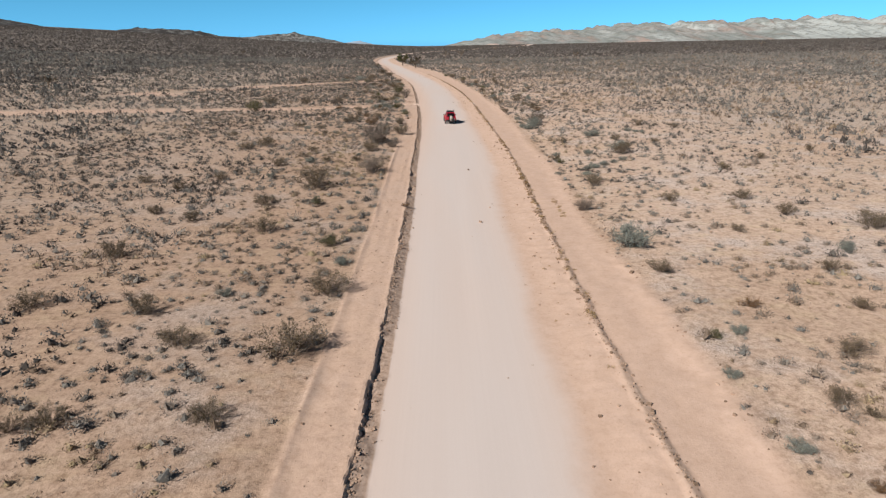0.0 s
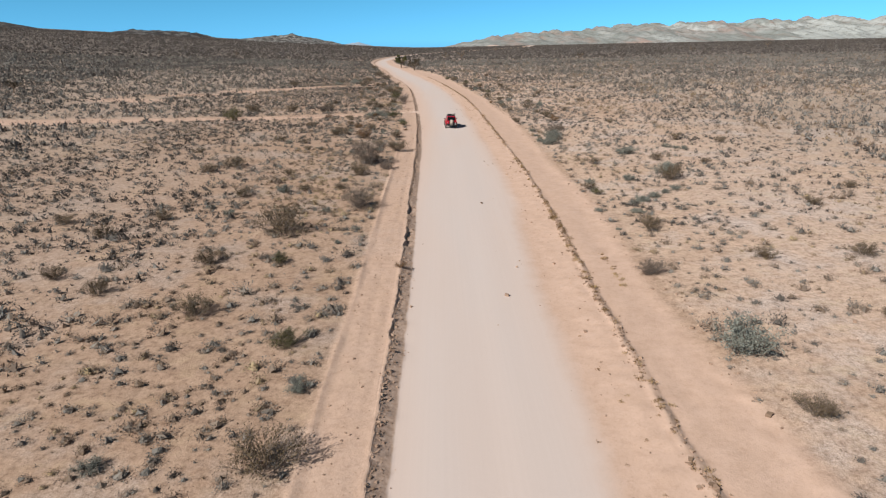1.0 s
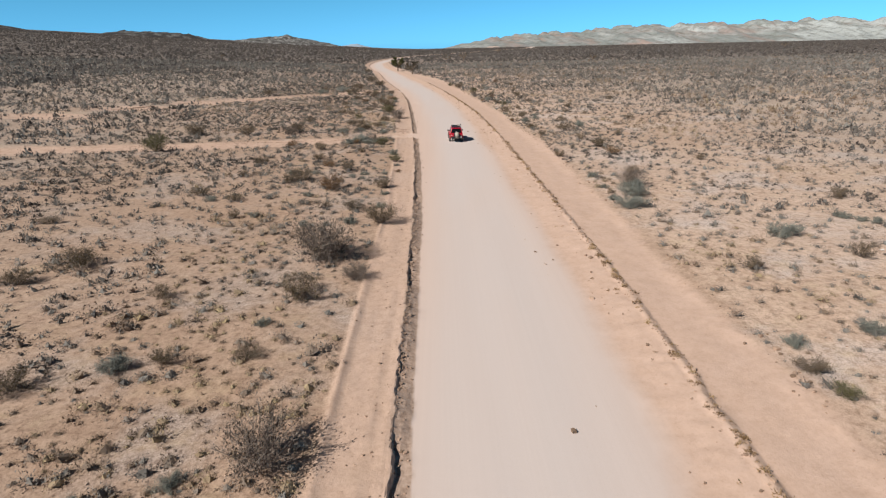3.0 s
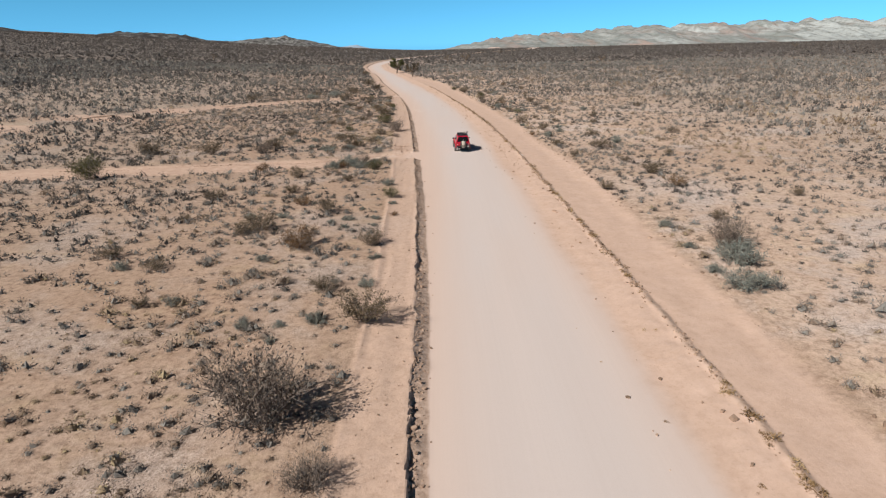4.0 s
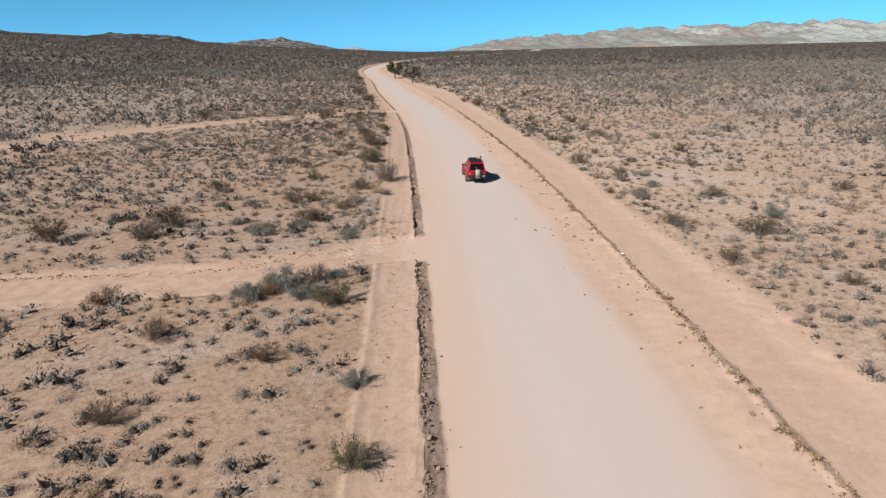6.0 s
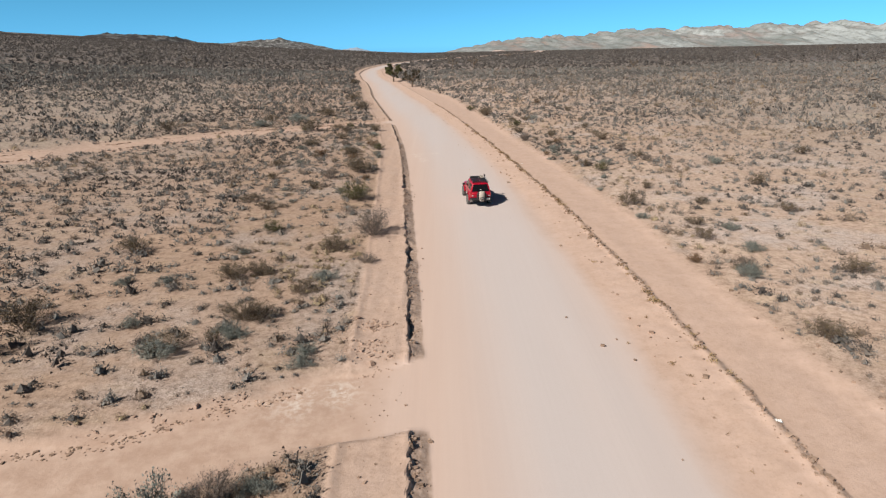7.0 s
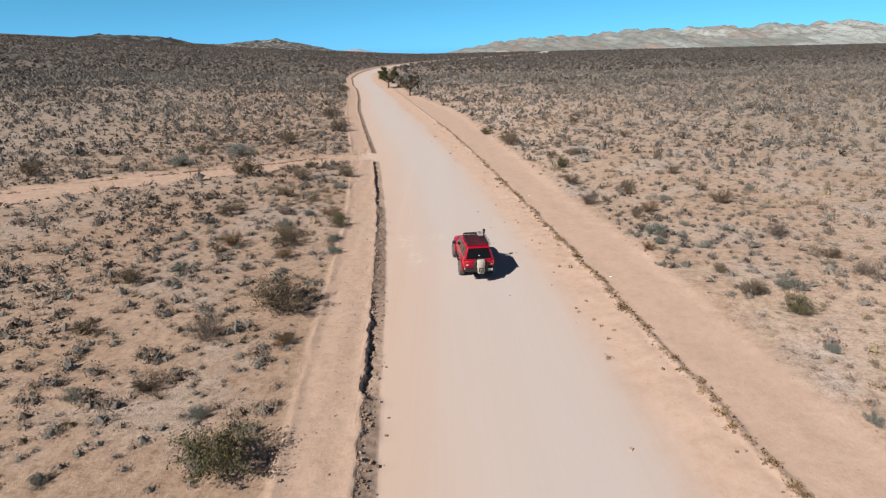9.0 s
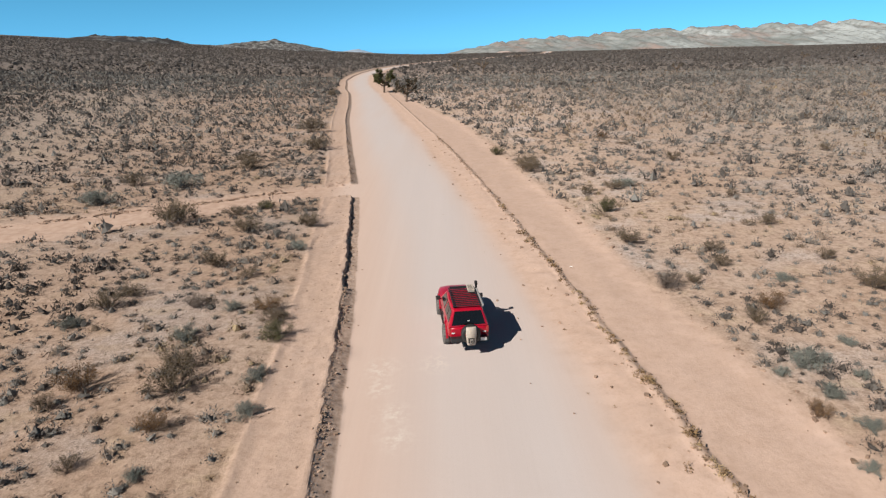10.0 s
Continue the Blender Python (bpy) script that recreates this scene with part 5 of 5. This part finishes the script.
def build_suv():
    car = new("off_road_car")
    tagged(car, "dusty red off-road car with roof rack, snorkel and rear spare wheel", "car", kind="thing")
    LIFT = 0.10
    stations = [(-0.98, 0.80, 0.66, 1.02), (-0.94, 0.88, 0.60, 1.08), (-0.80, 0.925, 0.56, 1.11), (-0.50, 0.94, 0.54, 1.12), (-0.44, 0.945, 0.74, 1.12), (-0.24, 0.95, 0.88, 1.12), (0.0, 0.95, 0.91, 1.12), (0.24, 0.95, 0.88, 1.12), (0.44, 0.945, 0.74, 1.12), (0.50, 0.93, 0.52, 1.12),
                (1.4, 0.93, 0.50, 1.12), (2.05, 0.93, 0.50, 1.11), (2.20, 0.93, 0.52, 1.10), (2.28, 0.94, 0.74, 1.10), (2.48, 0.945, 0.88, 1.09), (2.72, 0.945, 0.90, 1.08), (2.96, 0.94, 0.87, 1.06), (3.16, 0.925, 0.74, 1.04), (3.22, 0.91, 0.58, 1.03), (3.42, 0.86, 0.58, 0.98), (3.52, 0.80, 0.62, 0.90)]
    part("body", loft([body_ring(s[0], s[1] * 0.965, s[2] + LIFT, s[3] + LIFT * 0.8, 0.03 if s[0] > 2.1 else 0.0) for s in stations]), RED, car, "glossy red painted body with dust")
    part("underbody", box(0, 1.3, 0.52, 1.3, 4.2, 0.22, 0.04), BLACK, car, "dark underbody and chassis")
    # cabin: lower and upper outlines
    lo = [(-0.90, -0.95), (0.90, -0.95), (0.92, 0.6), (0.91, 2.10), (-0.91, 2.10), (-0.92, 0.6)]
    hi = [(-0.66, -0.74), (0.66, -0.74), (0.70, 0.3), (0.66, 1.22), (-0.66, 1.22), (-0.70, 0.3)]
    z0, z1 = 1.15, 1.86
    bm = bmesh.new()
    a = [bm.verts.new((x, y, z0)) for x, y in lo]
    b = [bm.verts.new((x, y, z1)) for x, y in hi]
    for j in range(6):
        k = (j + 1) % 6
        bm.faces.new((a[j], a[k], b[k], b[j]))
    bm.faces.new(a[::-1])
    bm.faces.new(b)
    bmesh.ops.bevel(bm, geom=bm.edges[:], offset=0.07, segments=3, affect="EDGES", profile=0.6)
    for f in bm.faces:
        f.smooth = f.calc_area() < 0.2
    part("cabin", bm, RED, car, "red roof and pillars")

    def face_point(p0, p1, q0, q1, u, v, out):
        """A point of the sloping face between a lower and an upper edge, a little proud of it."""
        low, top = Vector(p0).lerp(Vector(p1), u), Vector(q0).lerp(Vector(q1), u)
        n = (Vector(p1) - Vector(p0)).cross(Vector(q0) - Vector(p0)).normalized()
        return low.lerp(top, v) + n * out

    def pane(name, i, j, u0, u1, v0, v1, label, shear=0.0):
        p0, p1, q0, q1 = (*lo[i], z0), (*lo[j], z0), (*hi[i], z1), (*hi[j], z1)
        c = [face_point(p0, p1, q0, q1, u, v, 0.006) for u, v in ((u0, v0), (u1, v0), (u1 - shear, v1), (u0 + shear * 0.3, v1))]
        return part(name, slab(c, 0.008), GLASS, car, label)

    pane("rear_window", 0, 1, 0.07, 0.93, 0.14, 0.90, "dark tinted rear window")
    pane("windscreen", 3, 4, 0.07, 0.93, 0.10, 0.92, "windscreen")
    for i, j, flip in ((1, 2, False), (5, 0, True)):
        spans = ((0.13, 0.50), (0.55, 0.96))
        for u0, u1 in spans:
            u0, u1 = (1 - u1, 1 - u0) if flip else (u0, u1)
            pane("side_window", i, j, u0, u1, 0.20, 0.84, "dark tinted side window")
    for i, j, flip in ((2, 3, False), (4, 5, True)):
        u0, u1 = (0.08, 0.86) if not flip else (0.14, 0.92)
        pane("side_window", i, j, u0, u1, 0.20, 0.84, "dark tinted side window", 0.10 if not flip else 0.0)
    part("high_brake_light", box(0, -0.92, 1.42, 0.10, 0.03, 0.035, 0.006), LAMP_CLEAR, car, "pale mark on the rear window")
    # doors: handles and seams
    for sx in (-1, 1):
        for dy in (0.62, 1.72):
            part("door_seam", box(sx * 0.945, dy, 0.80, 0.012, 0.014, 0.56, 0), BLACK, car, "dark door gap")
        for dy in (0.80, 1.55):
            part("door_handle", box(sx * 0.955, dy, 1.00, 0.03, 0.16, 0.035, 0.008), BLACK, car, "black door handle")
        mir = part("wing_mirror", box(sx * 1.06, 1.86, 1.22, 0.22, 0.13, 0.17, 0.035), BLACK, car, "black wing mirror")
        part("mirror_arm", box(sx * 0.95, 1.88, 1.16, 0.10, 0.06, 0.05, 0.01), BLACK, mir)
        part("side_step", box(sx * 0.93, 1.36, 0.46, 0.10, 1.70, 0.07, 0.025), STEEL, car, "black steel side step")
        part("tail_light", box(sx * 0.835, -0.93, 1.02, 0.13, 0.07, 0.26, 0.02), LAMP_RED, car, "red tail light")
        part("reversing_light", box(sx * 0.70, -0.985, 0.93, 0.15, 0.03, 0.06, 0.012), LAMP_CLEAR, car, "clear reversing light")
        part("headlight", box(sx * 0.62, 3.50, 0.84, 0.32, 0.10, 0.15, 0.03), LAMP_CLEAR, car, "clear headlight")
        # wheel arches
        for wy in (0.0, WHEELBASE):
            bm = bmesh.new()
            rings = []
            for k in range(13):
                t = math.pi * k / 12
                cy, cz = wy + math.cos(t) * 0.51, 0.46 + math.sin(t) * 0.55
                iy, iz = wy + math.cos(t) * 0.45, 0.46 + math.sin(t) * 0.49
                rings.append([bm.verts.new(p) for p in ((sx * 0.86, cy, cz), (sx * 0.965, cy, cz - 0.015), (sx * 0.97, iy, iz), (sx * 0.86, iy, iz))])
            for p, q in zip(rings, rings[1:]):
                for k in range(4):
                    bm.faces.new((p[k], p[(k + 1) % 4], q[(k + 1) % 4], q[k]))
            bmesh.ops.recalc_face_normals(bm, faces=bm.faces[:])
            part("wheel_arch_flare", bm, RED, car, "red flared wheel arch")
    part("rear_bumper", box(0, -1.08, 0.70, 1.66, 0.24, 0.17, 0.04), STEEL, car, "black steel rear bumper")
    part("front_bumper", box(0, 3.62, 0.60, 1.72, 0.26, 0.24, 0.05), STEEL, car, "black steel front bumper")
    part("bonnet_scoop", box(0, 2.75, 1.105, 0.60, 0.55, 0.06, 0.025), RED, car, "low red bonnet scoop")
    part("licence_plate", box(0.62, -1.21, 0.72, 0.28, 0.012, 0.14, 0.004), PLATE, car, "pale plain licence plate")
    # spare wheel on its carrier, with a pale board strapped to it
    spare = new("spare_wheel")
    spare.parent = car
    spare.matrix_basis = pose(0.04, -1.24, 1.0, 0, 0, 90)
    part("spare_tyre", lathe([(-0.13, 0.24), (-0.135, 0.33), (-0.115, 0.385), (-0.05, 0.40), (0.05, 0.40), (0.115, 0.385), (0.135, 0.33), (0.13, 0.24)], 36), BLACK, spare, "dark spare tyre")
    part("carrier", box(0.16, 0, -0.05, 0.10, 0.3, 0.6, 0.02), STEEL, spare, "black steel spare-wheel carrier")
    rings = []
    for z, hw, d in ((-0.42, 0.15, 0.03), (-0.38, 0.175, 0.055), (0.05, 0.225, 0.065), (0.34, 0.205, 0.06), (0.38, 0.185, 0.03)):
        rings.append([(-0.17 - d, -hw * 0.9, z), (-0.17 - d, hw * 0.9, z), (-0.17, hw, z), (-0.135, hw, z), (-0.135, -hw, z), (-0.17, -hw, z)])
    board = part("rubbish_bag", loft(rings), BOARD, spare, "sun-bleached canvas bag strapped over the spare wheel")
    for by, bz, bw, bh in ((0.0, -0.10, 0.26, 0.05), (-0.10, -0.21, 0.06, 0.16), (0.10, -0.21, 0.06, 0.16), (0.0, -0.24, 0.07, 0.08), (-0.02, -0.34, 0.2, 0.025)):
        part("dark_mark", box(-0.238, by, bz, 0.012, bw, bh, 0.003), INK, board)
    # roof rack
    rack = new("roof_rack")
    rack.parent = car
    for sx in (-1, 1):
        part("rack_rail", box(sx * 0.60, 0.25, 1.96, 0.045, 1.84, 0.05, 0.012), STEEL, rack, "black steel rail")
        for fy in (-0.55, 0.25, 1.05):
            part("rack_foot", box(sx * 0.60, fy, 1.90, 0.05, 0.07, 0.10, 0.01), STEEL, rack)
    for k in range(11):
        part("rack_slat", box(0, -0.62 + k * 0.172, 1.96, 1.18, 0.075, 0.025, 0.006), STEEL, rack, "black rack slat")
    part("light_bar", box(0, 1.20, 1.98, 1.12, 0.07, 0.07, 0.02), BLACK, rack, "black light bar")
    for k in range(3):
        tb = part("traction_board", box(0.40 + k * 0.004, 0.92, 1.99 + k * 0.03, 0.30, 0.60, 0.022, 0.008), BOARD, rack, "pale traction board lying on the rack")
    for k in range(4):
        part("grip_slot", box(0.40, 0.72 + k * 0.13, 2.065, 0.20, 0.035, 0.008, 0.002), INK, tb)
    part("awning_bag", box(0.71, 0.20, 1.93, 0.09, 1.70, 0.10, 0.04), SILVER, car, "silver awning bag along the roof edge")
    # snorkel up the screen pillar
    v, f = tube([(0.92, 2.35, 1.00), (0.95, 2.25, 1.12), (0.90, 1.95, 1.30), (0.80, 1.62, 1.70), (0.79, 1.56, 1.84), (0.79, 1.56, 1.92)], [0.05, 0.06, 0.055, 0.055, 0.055, 0.06], 8)
    snorkel = mesh_ob("snorkel", v, f, BLACK, car, True)
    snorkel["label"] = "black plastic snorkel"
    part("snorkel_head", box(0.79, 1.58, 1.97, 0.14, 0.18, 0.15, 0.03), BLACK, snorkel)
    wheels = []
    for wy in (0.0, WHEELBASE):
        for sx in (-1, 1):
            wheels.append((wheel(car, sx), sx * 0.92, wy))
    return car, wheels


CAR, WHEELS = build_suv()
SLIM, LONG = 0.925, 1.09


def proportion(ob):
    """Narrower and longer: every part that sits unturned in the car's space."""
    for c in ob.children:
        if c.name.startswith("wheel") and "arch" not in c.name:
            continue
        if c.name.startswith("spare"):
            c.location = (c.location.x * SLIM, c.location.y * LONG, c.location.z)
            continue
        if c.data is not None:
            c.data.transform(Matrix.Diagonal((SLIM, LONG, 1.0, 1.0)))
        proportion(c)


proportion(CAR)
WHEELS = [(w, wx * SLIM, wy * LONG) for w, wx, wy in WHEELS]


# ---------------------------------------------------------------- what moves
CAR_Y = [-0.00154876, 0.0398067, -0.322531, 9.21545, 101.277]
CAR_X = [0.000979498, -0.0232124, 0.136492, -0.527586, 1.62481]


def motions():
    """The car drives along the road; its wheels turn with it."""
    rows = []
    for k in range(0, 101, 4):
        t = k / 10
        x, y = np.polyval(CAR_X, t) - 0.05, np.polyval(CAR_Y, t) + 0.38 * step(8.4, 9.9, t)
        vx, vy = np.polyval(np.polyder(CAR_X), t), np.polyval(np.polyder(CAR_Y), t)
        yaw = math.degrees(math.atan2(-vx, vy))
        rows.append((t, pose(x, y, ROAD_Z + 0.05 + 0.012 * math.sin(t * 5.1), 0.4 * math.sin(t * 3.7), 0.3 * math.sin(t * 2.9), yaw)))
    walk(CAR, rows)
    for w, wx, wy in WHEELS:
        turns = []
        for k in range(0, 151):
            t = k / 15
            way = np.polyval(CAR_Y, t) - np.polyval(CAR_Y, 0)
            turns.append((t, pose(wx, wy, WHEEL_R, -math.degrees(way / WHEEL_R))))
        walk(w, turns)


motions()
